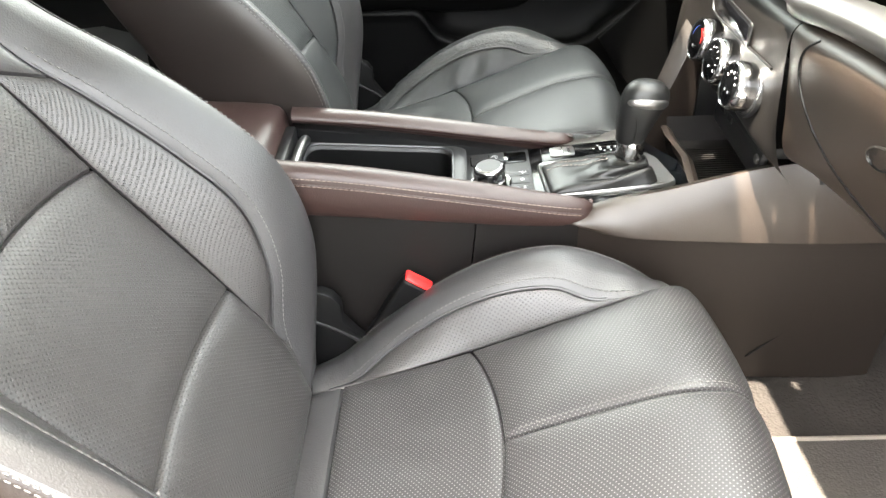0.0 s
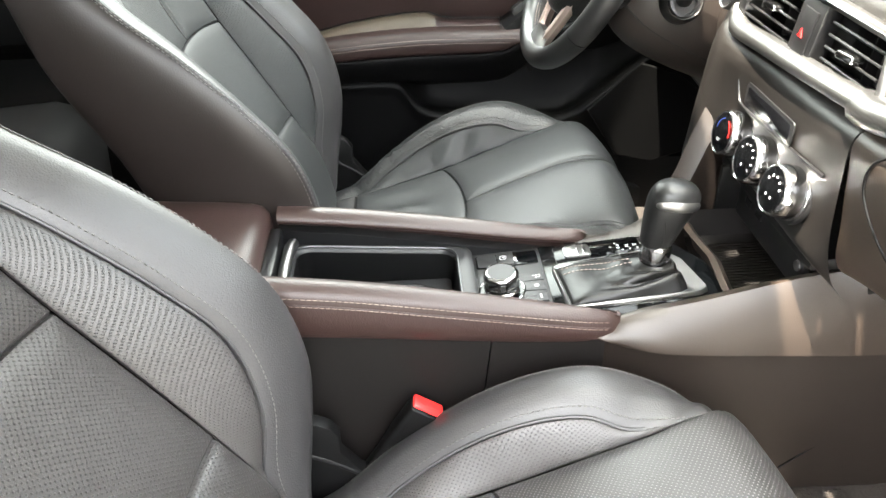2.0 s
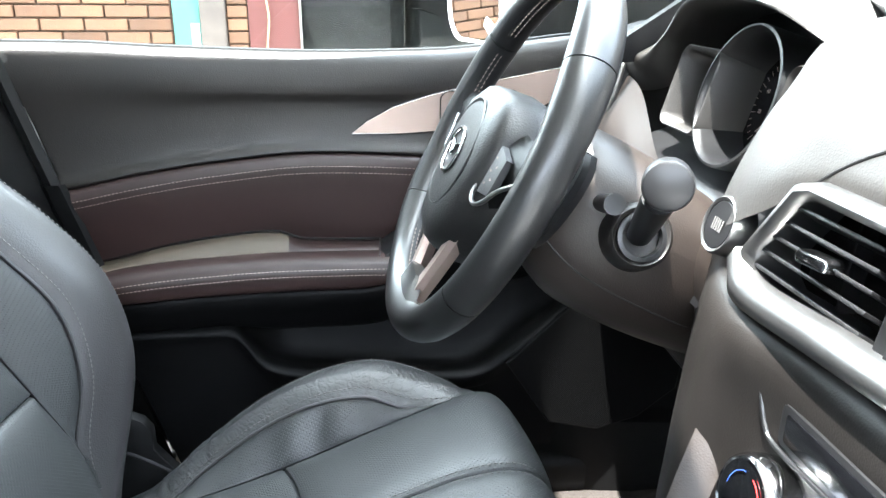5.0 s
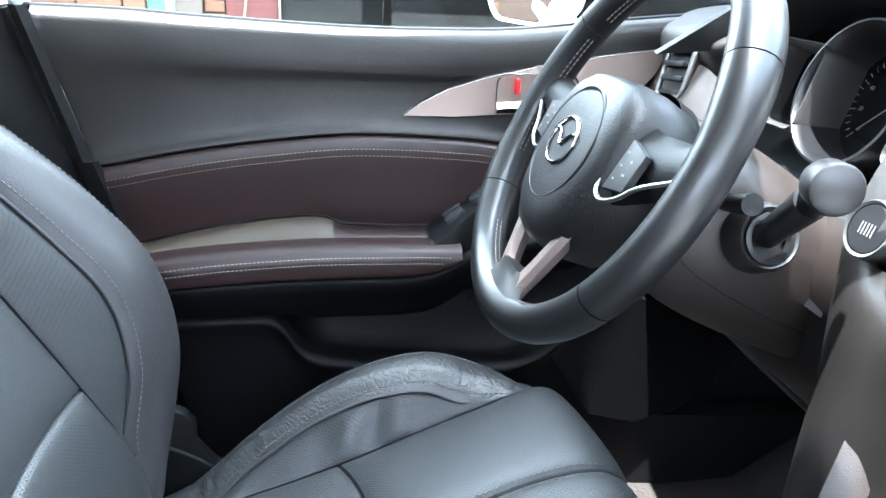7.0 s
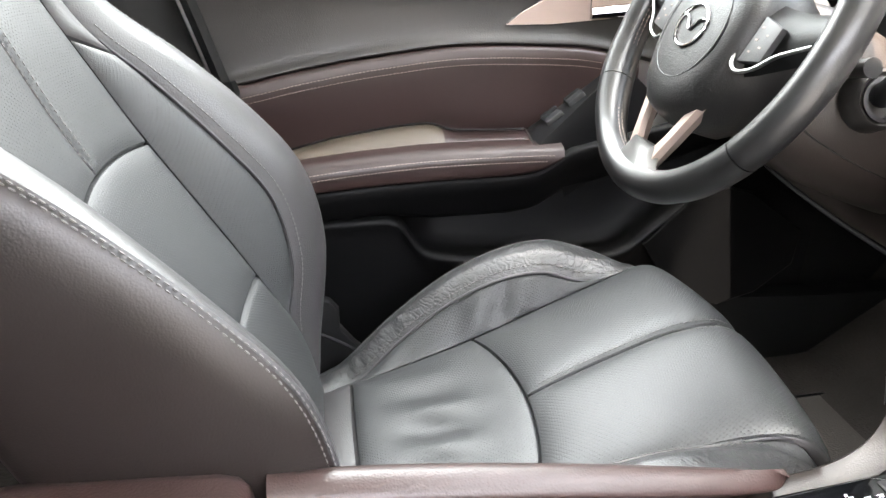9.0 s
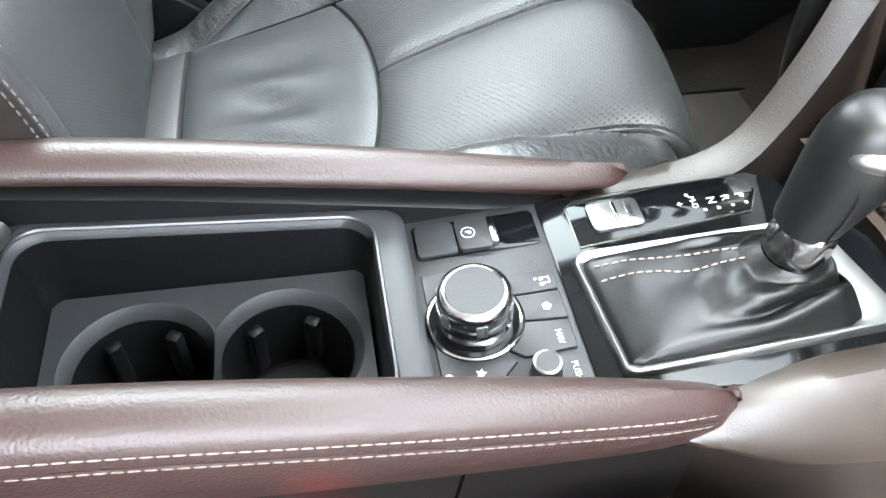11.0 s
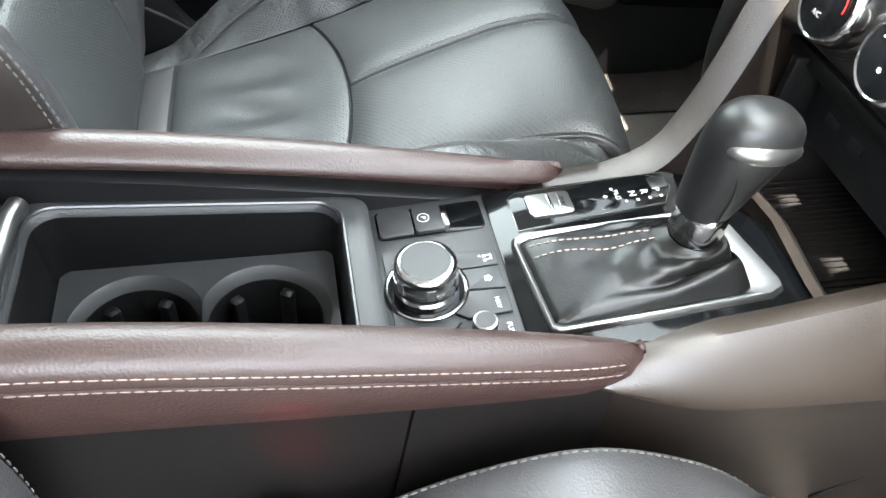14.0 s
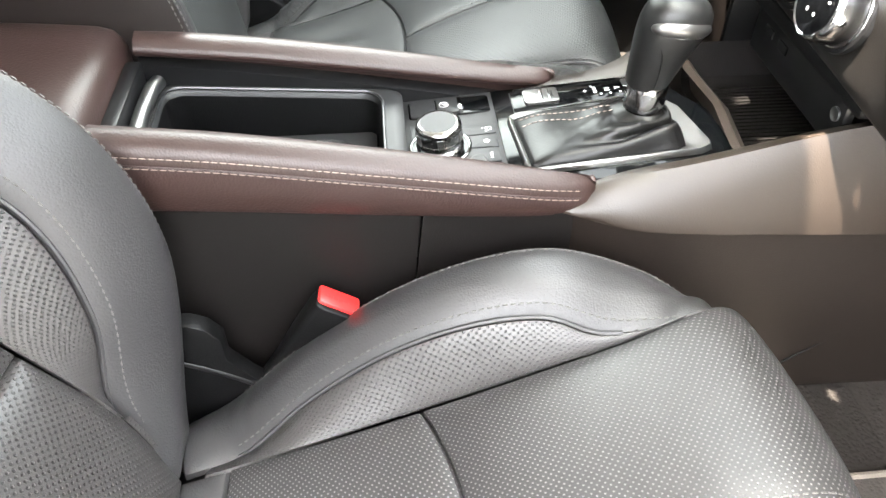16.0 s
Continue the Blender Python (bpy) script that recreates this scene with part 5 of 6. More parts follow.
# ---- steering column and wheel ----
col = thing("steering_column", (.36, .36, .60), "dark plastic steering column shroud with stalks", "steering column")
WC = V((.210, .360, .778))
WM = frame_of(WC, (0, -1, 0), (math.sin(radians(27)), 0, math.cos(radians(27))))
rows = []
for d, w, up, dn in ((-.055, .054, .045, .062), (-.075, .070, .056, .080), (-.105, .080, .058, .094), (-.150, .086, .056, .098), (-.200, .090, .050, .096), (-.26, .09, .040, .090)):
    rows.append([WM @ V((w * math.copysign(abs(math.cos(a)) ** .7, math.cos(a)), (up if math.sin(a) > 0 else dn) * math.copysign(abs(math.sin(a)) ** .8, math.sin(a)), d)) for a in (2 * math.pi * i / 36 for i in range(36))])
part("column_shroud", loft([spline([r[i] for r in rows], 20) for i in range(36)] + [spline([r[0] for r in rows], 20)]), KNEE, col, "grained dark plastic shroud", 50)
part("shroud_front", loft([rows[0], [WM @ V((0, 0, -.05)) + (p - WM @ V((0, 0, -.055))) * .02 for p in rows[0]]], True), PLASTIC, col)
part("shroud_joint", tube([p for p in spline([r[33] for r in rows], 20)], .001, 5), RUBBER, col)
for sx in (1, -1):      # shift paddles behind the rim
    rows = [[WM @ V((sx * (x + q), y, d)) for q, d in ((-.011, -.047), (-.008, -.040), (.008, -.036), (.012, -.040), (.008, -.047))] for x, y in ((.088, -.045), (.100, -.034), (.112, -.012), (.118, .012), (.116, .030), (.106, .040))]
    pd = part("shift_paddle", loft([spline([r[i] for r in rows], 18) for i in range(5)] + [spline([r[0] for r in rows], 18)]), SMOOTHP, col, "black shift paddle", 50)
    part("paddle_mark", box((sx * .116 - .005, -.004, -.0385), (sx * .116 + .005, .010, -.0350), .001, m=WM), SILVER, pd)
    part("control_stalk", tube(spline([WM @ V((.05 * sx, .004, -.090)), WM @ V((.085 * sx, .010, -.084)), WM @ V((.118 * sx, .016, -.076))], 12), lambda t: .0065 + .002 * t, 14), SMOOTHP, col)
KB, KH = V((.315, .262, .726)), V((.300, .186, .788))
kax = (KH - KB).normalized()
km = frame_of(KB, kax.orthogonal(), kax.cross(kax.orthogonal()))
part("lock_barrel", lathe([(.029, -.02), (.0265, -.001), (.0235, .002), (.0205, .000), (.0205, -.008), (0, -.009)], frame_of(KB + V((0, -.004, 0)), (1, 0, .15), (0, .35, 1)), 40), STACK, col)
part("lock_ring", lathe([(.0195, -.005), (.0200, .0005), (.0165, .001), (.0160, -.006)], frame_of(KB + V((0, -.006, 0)), (1, 0, .15), (0, .35, 1)), 36), SMOOTHP, col)
key = thing("ignition_key", KB, "black turn-knob ignition switch in the steering column", "ignition key")
part("key_stem", tube([KB, KB.lerp(KH, .35), KB.lerp(KH, .75)], lambda t: .010 + .003 * t, 16), SMOOTHP, key)
hx = V((-.35, -.82, .10)).normalized()
hm = frame_of(KH, hx.orthogonal(), hx.cross(hx.orthogonal()))
part("key_head", lathe([(0, -.020), (.012, -.020), (.0155, -.017), (.0172, -.010), (.0175, .013), (.0165, .0155), (.0145, .0165), (0, .0165)], hm, 20), SMOOTHP, key, "", 30)

wheel = thing("steering_wheel", WC, "black leather steering wheel with silver spokes and centre pad", "steering wheel")
def rim_piece(a0, a1, mat, n, fat=1.0, name="rim"):
    rows = []
    for i in range(n + 1):
        a = radians(a0 + (a1 - a0) * i / n)
        e = V((math.cos(a), math.sin(a), 0))
        rr = (.0155 + .0022 * max(0.0, math.cos(radians(max(-90, min(90, ((math.degrees(a) % 180) - 35) * 4)))))) * fat
        rows.append([WM @ (e * (.166 + rr * math.cos(w)) + V((0, 0, rr * 1.12 * math.sin(w)))) for w in (2 * math.pi * j / 18 for j in range(18))])
    return part(name, loft(rows, True, True), mat, wheel, "black leather rim section", 60)
RIMLEATHER = material("rim_leather", (.0055, .0055, .0055), .33, grain=.15, grain_size=.0014)
for a0, a1 in ((33, 147), (147.4, 214), (214.4, 325.6), (326, 392.6)):
    rim_piece(a0, a1, RIMLEATHER, 60)
for a0, a1 in ((150, 212), (328, 390), (40, 140), (220, 320)):
    for off in (-.0022, .0022):
        stitches([WM @ V((.1502 * math.cos(radians(a0 + (a1 - a0) * i / 40)), .1502 * math.sin(radians(a0 + (a1 - a0) * i / 40)), off)) for i in range(41)], "rim_stitching", wheel, THREAD, .0055, .004, .0006)
# padded centre
hubo = [(.0, .068), (.038, .066), (.062, .055), (.072, .032), (.073, .004), (.067, -.026), (.052, -.056), (.027, -.074), (0, -.078)]
hubo = [(x, y * 1.04 - .019) for x, y in hubo]
hubo = hubo + [(-x, y) for x, y in hubo[-2:0:-1]]
rows = [[WM @ V((x * g, -.019 + (y + .019) * g, d)) for x, y in hubo] for g, d in ((.86, -.062), (1.0, -.045), (1.05, -.014), (1.0, .008), (.94, .016), (.80, .022), (.66, .0245), (.40, .026), (.02, .0265))]
hub = part("airbag_pad", loft(rows, True), material("airbag_cover", (.0048, .0046, .0045), .46, grain=.5, grain_size=.0014, spec=.35), wheel, "dark soft centre pad", 60)
part("emblem_ring", lathe([(.0505, .0235), (.0515, .0250), (.0500, .0258), (.048, .0250)], WM @ Matrix.Translation((0, -.015, -.0006)), 48), SMOOTHP, hub)
part("emblem_oval", tube([WM @ V((.024 * math.cos(i * math.pi / 20), .0205 * math.sin(i * math.pi / 20) - .015, .0272)) for i in range(40)], .0016, 8, True), CHROME, hub, "chrome oval emblem")
part("emblem_wing", tube(spline([WM @ V(q) for q in ((-.020, -.007, .0275), (-.010, -.009, .0275), (0, -.019, .0275), (.010, -.009, .0275), (.020, -.007, .0275))], 16), .0014, 6), CHROME, hub)
for sx in (1, -1):
    # side spokes with button pods
    sp = part("side_spoke", loft([[WM @ V((sx * x, y, d)) for y, d in ((q + h, -.004 - e), (q + h * .6, .006 - e), (q, .009 - e), (q - h * .6, .006 - e), (q - h, -.004 - e), (q, -.016 - e))] for x, q, h, e in ((.055, -.006, .036, .0), (.085, -.002, .030, .002), (.115, .006, .024, .004), (.152, .016, .020, .002))], True, True), PLASTIC, wheel)
    pod = part("button_pod", prism([(-.017, -.022), (.014, -.017), (.017, .014), (-.012, .020)] if sx > 0 else [(-.014, -.017), (.017, -.022), (.012, .020), (-.017, .014)], .006, WM @ Matrix.Translation((sx * .090, -.006, .006)), .0015), MATTE, sp, "black switch pod with printed symbols")
    for i, (ax_, w_) in enumerate(((-.007, .0016), (.004, .0022), (-.006, .0020), (.005, .0014), (-.006, .0018))):
        part("switch_symbol", box((ax_ - w_, -.0125 + i * .0055, .0062), (ax_ + w_, -.0108 + i * .0055, .0065), m=WM @ Matrix.Translation((sx * .090, -.006, .006))), THREAD, pod)
    part("spoke_trim", tube(spline([WM @ V((sx * x, y, d)) for x, y, d in ((.066, -.018, .012), (.070, -.031, .013), (.084, -.036, .0125), (.104, -.028, .012), (.118, -.014, .010), (.146, .002, .006))], 16), .0019, 8), SILVER, sp)
    # forked lower spoke
    part("lower_spoke", loft([[WM @ V((sx * (x + a * w), y + b * w, d)) for a, b, d in ((-1, 0, .000), (-.7, .1, .006), (.7, .1, .006), (1, 0, .000), (0, -.2, -.010))] for x, y, w in ((.050, -.060, .010), (.042, -.090, .0072), (.032, -.115, .0070), (.022, -.136, .0095), (.016, -.150, .013))], True, True), PEWTER, wheel, "silver fork of the lower spoke")
part("spoke_base", loft([[WM @ V((x, y, d)) for x, d in ((-w, .002), (-w * .7, .009), (w * .7, .009), (w, .002), (0, -.008))] for y, w in ((-.128, .026), (-.140, .034), (-.150, .042), (-.160, .050))], True, True), SILVER, wheel, "silver foot of the lower spoke")
part("hub_rear", lathe([(.060, -.035), (.058, -.055), (.045, -.075)], WM, 36), PLASTIC, wheel)
# ---- driver's door ----
belt = curve_of([(-.36, .838), (-.25, .8365), (-.146, .831), (.077, .824), (.20, .826), (.39, .845), (.60, .866)])
ins_top = curve_of([(-.30, .650), (-.268, .655), (-.18, .672), (-.083, .686), (.04, .696), (.182, .690), (.30, .668), (.40, .635), (.50, .60)])
arm_top = curve_of([(-.26, .546), (-.234, .551), (-.144, .571), (-.05, .583), (-.015, .5845), (.000, .581), (.014, .574), (.03, .5715), (.139, .568), (.20, .568)])
pad_top = curve_of([(-.26, .540), (-.20, .553), (-.10, .562), (.0, .566), (.10, .565), (.18, .563), (.22, .563)])
pad_bot = curve_of([(-.26, .512), (-.10, .523), (.0, .526), (.09, .526), (.13, .530), (.158, .543), (.180, .558), (.24, .600), (.30, .640)])
lip = curve_of([(-.075, .470), (-.058, .452), (-.037, .420), (.0, .404), (.093, .392), (.245, .386), (.285, .398), (.314, .422), (.36, .458), (.397, .490), (.44, .52)])
door = thing("driver_door", (.1, .74, .25), "driver's door with burgundy leather insert, armrest and storage pocket", "car door")
xs = [-.345 + i * .0125 for i in range(77)]


def door_sheet(section, mat, name, label="", x0=-.40, x1=.62, parent=None, smooth=60, sub=3):
    """A moulding of the door, drawn over stations along the car; section(x) gives (y, z) pairs. The rear edge leans with the pillar."""
    rows = []
    for x in xs:
        if x0 <= x <= x1:
            sec = section(x)
            pts = spline([(0, y, z) for y, z in sec], sub * (len(sec) - 1))
            rows.append([V((max(x, -.335 + (.838 - p.z) * .285), p.y, p.z)) for p in pts])
    return part(name, loft(rows), mat, parent or door, label, smooth)


door_sheet(lambda x: [(.768, belt(x) - .004), (.752, belt(x)), (.738, belt(x) - .003), (.730, belt(x) - .014), (.7285, belt(x) - .05), (.735 + .004 * math.sin(max(0, x) * 6), (belt(x) + ins_top(x)) / 2), (.7335, ins_top(x) + .022), (.727, ins_top(x) + .006), (.727, ins_top(x) + .001), (.738, ins_top(x) - .004)], DOORTOP, "upper_panel", "dark soft upper door panel")
door_sheet(lambda x: [(.738, ins_top(x)), (.7245, ins_top(x) - .003), (.721, ins_top(x) - .010), (.7195, ins_top(x) - .022), (.722, ins_top(x) - .05), (.7285, max(arm_top(x) + .025, .59)), (.735, arm_top(x) + .006), (.739, arm_top(x) - .01)], DOORLEATHER, "leather_insert", "burgundy leather insert with twin stitching", -.40, .30)
for d in (.017, .026):
    stitches([V((x, .7190 + (.0006 if d > .02 else -.0004), ins_top(x) - d)) for x in xs if -.27 < x < .27], "insert_stitching", door, THREAD, .0052, .0036, .0006)
LEDGE = material("pale_satin_vinyl", (0.060, 0.047, 0.034), 0.34, grain=0.2, grain_size=0.0014)
ledge = lambda x: [(.738, arm_top(x) - .004), (.733, arm_top(x) + .0005), (.727, arm_top(x)), (.715, arm_top(x) * .55 + pad_top(x) * .45 + .002), (.703, pad_top(x) + .0015), (.700, pad_top(x) - .003)]
door_sheet(ledge, LEDGE, "armrest_ledge", "pale satin ledge behind the armrest", -.40, .010)
door_sheet(ledge, DOORLEATHER, "armrest_ledge", "", .005, .178)
door_sheet(lambda x: [(.7035, pad_top(x) - .004), (.7005, pad_top(x) + .0002), (.694, pad_top(x) + .0016), (.682, pad_top(x) + .0020), (.670, pad_top(x) + .0008), (.661, pad_top(x) - .003), (.657, pad_top(x) - .009)], DOORLEATHER, "armrest_top", "padded armrest roll", -.40, .180)
pad = door_sheet(lambda x: [(.6575, pad_top(x) - .0085), (.655, max(pad_bot(x) + .002, pad_top(x) - .014)), (.6548, max(pad_bot(x) + .001, pad_top(x) - .024)), (.658, pad_bot(x) + .0005), (.668, pad_bot(x))], DOORLEATHER, "armrest_pad", "burgundy leather armrest edge", -.40, .180)
for d in (.0105, .0185):
    stitches([V((x, .6550 + (.0002 if d < .012 else -.0012), pad_top(x) - d)) for x in xs if -.23 < x < (.165 if d < .012 else .150)], "armrest_stitching", door, THREAD, .0052, .0036, .0006)
part("insert_groove", tube([V((x, .7335, arm_top(x) + .0025)) for x in xs if -.255 < x < .178], .0013, 6), RUBBER, door)
# black carrier under the armrest, with the pocket below
def lower(x):
    r = max(0.0, min(1.0, (x + .075) / .06)) * max(0.0, min(1.0, (.43 - x) / .10))
    top = pad_bot(x) if x < .18 else .558 + (x - .18) * .2
    l = lip(x)
    return [(.672, top), (.662, top - .004), (.664, top - .020), (.684, top - .052), (.698, top - .062 - .01 * r), (.700 + .045 * r, top - .066 - .008 * r), (.702 + .045 * r, (top + l) / 2 - .02), (.700 + .030 * r, l - .004 * r), (.694 - .006 * r, l - .002), (.680 - .004 * r, l - .004), (.674 - .004 * r, l - .012), (.682, l - .035), (.690, .34), (.694, .24)]
door_sheet(lower, HOLLOW, "lower_panel", "black plastic lower panel with open pocket", -.40, .62, smooth=50)
# corner of the armrest that rises to the window switches
rows = []
for t in range(21):
    f = t / 20
    x = .130 + .135 * f
    z = .566 + .105 * f ** 1.05
    w = .064 - .040 * f
    rows.append([V((x + .012, .738, z + .006)), V((x, .734, z + .002)), V((x - .002, .734 - w * .45, z)), V((x, .734 - w, z - .003)), V((x + .010, .732 - w, z - .016)), V((x + .040 + .03 * f, .735 - w * .8, z - .05 - .02 * f)), V((x + .06, .735 - w * .4, z - .10))])
swp = part("switch_plinth", loft(rows), SMOOTHP, door, "glossy black window switch plinth", 50)
for k, (f, dy) in enumerate(((.18, .022), (.18, -.004), (.42, .020), (.42, .002))):
    x, z = .130 + .135 * f, .566 + .105 * f ** 1.05
    part("window_switch", box((-.014, -.0085, -.003), (.014, .0085, .009), .0025, m=Matrix.Translation((x + .012, .708 + dy, z + .007)) @ Matrix.Rotation(radians(-38), 4, "Y")), MATTE, swp)
part("switch_trim", tube([V((.126, .672, .566)), V((.128, .700, .569)), V((.130, .732, .571))], .0012, 6), SILVER, swp)
# handle and its bezel
HM = frame_of((0, .7265, 0), (-1, 0, 0), (0, 0, 1))      # x to the rear, y up, z into the car
hb = [(.096, .7215), (.115, .736), (.150, .7545), (.20, .7700), (.27, .7860), (.36, .8020), (.442, .8130), (.428, .7800), (.395, .7440), (.33, .7340), (.24, .7250), (.16, .7205)]
bez = prism([(-x, z) for x, z in hb], .007, HM @ Matrix.Translation((0, 0, -.001)), .0025, 3)
hbz = part("handle_bezel", bez, PEWTER, door, "warm silver trim around the door handle")
part("bezel_edge", outline_loop([(-x, z) for x, z in hb], HM @ Matrix.Translation((0, 0, .0025)), .0022, 6), CHROME, hbz)
part("handle_cup", prism([(-x, z) for x, z in rounded(.105, .046, .012, 5, .265, .7525)][::-1], .002, HM @ Matrix.Translation((0, 0, .0056)), .001), RUBBER, hbz)
part("door_handle", loft([[V((x, .7265 - d, z + h)) for d, h in ((.008, -.008), (.014, -.007), (.019, 0), (.015, .007), (.008, .008))] for x, z in ((.212, .7345), (.225, .7355), (.26, .7375), (.305, .742))], True, True), CHROME, hbz, "chrome door handle")
part("lock_knob", box((.236, .713, .752), (.242, .7215, .772), .002), RED, hbz, "red lock indicator")
part("handle_frame", tube([V((.2665 + x * 1, .7190, .7525 + y)) for x, y in rounded(.108, .049, .013)], .0011, 6, True), CHROME, hbz)
# speaker grille on the lower front corner and the kick panel
SG = [(.306, .400), (.400, .492), (.470, .470), (.565, .400), (.560, .345), (.505, .300), (.445, .283), (.372, .300)]
gm = frame_of((0, .668, 0), (-1, 0, .0), (0, -.02, 1))
GRILLE = dotted(material("speaker_mesh", (.0012, .0011, .0011), .75, spec=.08), .0030, .30, .25, .0002)
gp = prism([(-x, z) for x, z in SG], .007, gm, .002)
uvl = gp.loops.layers.uv.verify()
for f in gp.faces:
    for l in f.loops:
        l[uvl].uv = (l.vert.co.x, l.vert.co.z)
part("speaker_grille", gp, GRILLE, door, "black perforated speaker grille")
part("grille_edge", outline_loop([(-x, z) for x, z in SG], gm @ Matrix.Translation((0, 0, .004)), .0035, 8), PLASTIC, door)
part("door_skin", loft([[V((max(x, -.345 + (.838 - z) * .285), y, z)) for y, z in ((.768, belt(x) - .006), (.80, belt(x) - .05), (.83, .62), (.83, .40), (.80, .20), (.70, .20))] for x in xs]), BODY, door, "white painted outer skin")
# window of that door
gl = part("window_glass", loft([[V((x, .760 - .10 * f - .05 * f * f, belt(x) - .02 + f * (.40 - max(0, x - .30) * 1.05))) for f in (0, .33, .66, 1)] for x in [-.36 + i * .04 for i in range(25)]]), TINTED, door, "clear side window glass")
gl.visible_shadow = False
part("window_frame", tube(spline([V((.74, .750, .90)), V((.62, .750, 1.00)), V((.34, .700, 1.145)), V((.04, .658, 1.220)), V((-.34, .650, 1.240)), V((-.47, .655, 1.235))], 40), .032, 10), PLASTIC, door, "black upper window frame")
part("belt_seal", tube([V((x, .757, belt(x) - .001)) for x in xs], .0045, 8), RUBBER, door)
part("rear_edge", loft([[V((-.337 + (.838 - z) * .285 + dx, y, z)) for dx, y in ((.004, .728), (-.006, .722), (-.016, .728), (-.018, .76))] for z in (.84, .75, .65, .55, .45, .35, .25)]), RUBBER, door, "black rubber door edge seal")
part("insert_end", loft([[V((-.286 + (.66 - z) * .30 + dx, y, z)) for dx, y in ((.012, .722), (.006, .7165), (-.012, .7165), (-.020, .724))] for z in (.662, .64, .60, .57, .545)], ), PLASTIC, door, "black end cap of the insert")

# ---- pillars, sills, roof ----
def structure(name, bm, mat, label, category, smooth=40):
    return tagged(part(name, bm, mat, None, "", smooth), label, category, kind="structure")
for side, nm in ((1, "pillar_right"), (-1, "pillar_left")):
    structure(nm, loft([[V((x, side * y, z)) for x, y in ((-.360 + (.838 - z) * .285 if z < .84 else -.362 - (z - .84) * .16, .735), (-.385 + (.838 - z) * .20 if z < .84 else -.385 - (z - .84) * .16, .705), (-.46 + (.838 - z) * .10, .695), (-.50, .72), (-.50, .80), (-.37 + (.838 - z) * .285 if z < .84 else -.37 - (z - .84) * .16, .80))] for z in (.20, .35, .50, .65, .75, .835)], True, True), PLASTIC, "black plastic lower centre pillar trim", "pillar")
    structure(nm + "_upper", loft([[V((x - (z - .84) * .16, side * (y - (z - .84) * .32), z)) for x, y in ((-.366, .735), (-.388, .712), (-.44, .700), (-.49, .72), (-.49, .80), (-.37, .80))] for z in (.837, .95, 1.08, 1.22)], True, True), LINER, "beige upper centre pillar trim", "pillar")
    structure(nm + "_frame", tube(spline([V((-.352 - (z - .84) * .16 if z > .84 else -.352 + (.838 - z) * .285, side * (.765 - max(0, z - .84) * .32), z)) for z in (.25, .45, .65, .838, 1.0, 1.22)], 30), .012, 10), BODY if side > 0 else RUBBER, "white painted door opening flange", "body")
    structure("sill_right" if side > 0 else "sill_left", box((-.60, side * .735 - .055, .14), (.62, side * .735 + .055, .225), .02, 3), PLASTIC, "black door sill trim", "sill")
    a_pil = spline([V((.98, side * .72, .88)), V((.66, side * .69, 1.02)), V((.32, side * .62, 1.17)), V((.04, side * .57, 1.26)), V((-.4, side * .56, 1.28)), V((-1.2, side * .52, 1.22))], 40)
    structure("windscreen_pillar_right" if side > 0 else "windscreen_pillar_left", tube(a_pil, .034, 10), LINER, "beige windscreen pillar and roof rail trim", "pillar")
    structure("roof_rail_right" if side > 0 else "roof_rail_left", tube(spline([V((.60, side * .735, 1.035)), V((.32, side * .672, 1.175)), V((.04, side * .632, 1.262)), V((-.4, side * .622, 1.285)), V((-1.2, side * .58, 1.23))], 30), .034, 10), BODY, "white painted roof side rail", "body")
    structure("rear_door_right" if side > 0 else "rear_door_left", loft([[V((x, side * y, z)) for y, z in ((.76, .86), (.73, .85), (.725, .70), (.70, .62), (.70, .56), (.735, .52), (.72, .30), (.72, .12), (.80, .12), (.80, .84))] for x in (-.46, -.70, -.95, -1.25)], True, True), PLASTIC, "black rear door trim panel", "door")
structure("roof", loft([[V((x, y, z - .05 * (y / .6) ** 2)) for y in (-.60, -.4, -.2, 0, .2, .4, .60)] for x, z in ((-1.35, 1.22), (-1.0, 1.30), (-.6, 1.335), (-.25, 1.335), (-.10, 1.325), (.050, 1.298), (.165, 1.262))] ), LINER, "light beige headliner", "roof")
structure("roof_skin", loft([[V((x, y, z + .035 - .05 * (y / .6) ** 2)) for y in (-.64, -.4, -.2, 0, .2, .4, .64)] for x, z in ((-1.5, 1.20), (-1.0, 1.30), (-.6, 1.335), (-.25, 1.335), (-.10, 1.325), (.065, 1.293), (.178, 1.256))] ), BODY, "white painted car roof", "roof")
wsc = structure("windscreen", loft([[V((x - .06 * (y / .6) ** 2, y, z)) for y in (-.66, -.4, -.2, 0, .2, .4, .66)] for x, z in ((1.08, .89), (.72, 1.065), (.40, 1.195), (.172, 1.268))]), GLASS, "clear windscreen glass", "window")
wsc.visible_shadow = False
for side in (1, -1):
    structure("rear_window_right" if side > 0 else "rear_window_left", loft([[V((x, side * (.745 - .35 * f * (z1 - .86)), .86 + f * (z1 - .86))) for f in (0, .5, 1)] for x, z1 in ((-.48, 1.25), (-.8, 1.25), (-1.1, 1.21), (-1.35, 1.10))]), PRIVACY, "dark tinted rear side window glass", "window")
structure("rear_screen", loft([[V((x, y, z)) for y in (-.58, 0, .58)] for x, z in ((-1.36, 1.23), (-1.49, .94))]), PRIVACY, "dark tinted rear window glass", "window")
structure("firewall", box((.88, -.72, .10), (.92, .72, .90), .01), CARPET, "dark carpeted bulkhead", "bulkhead")
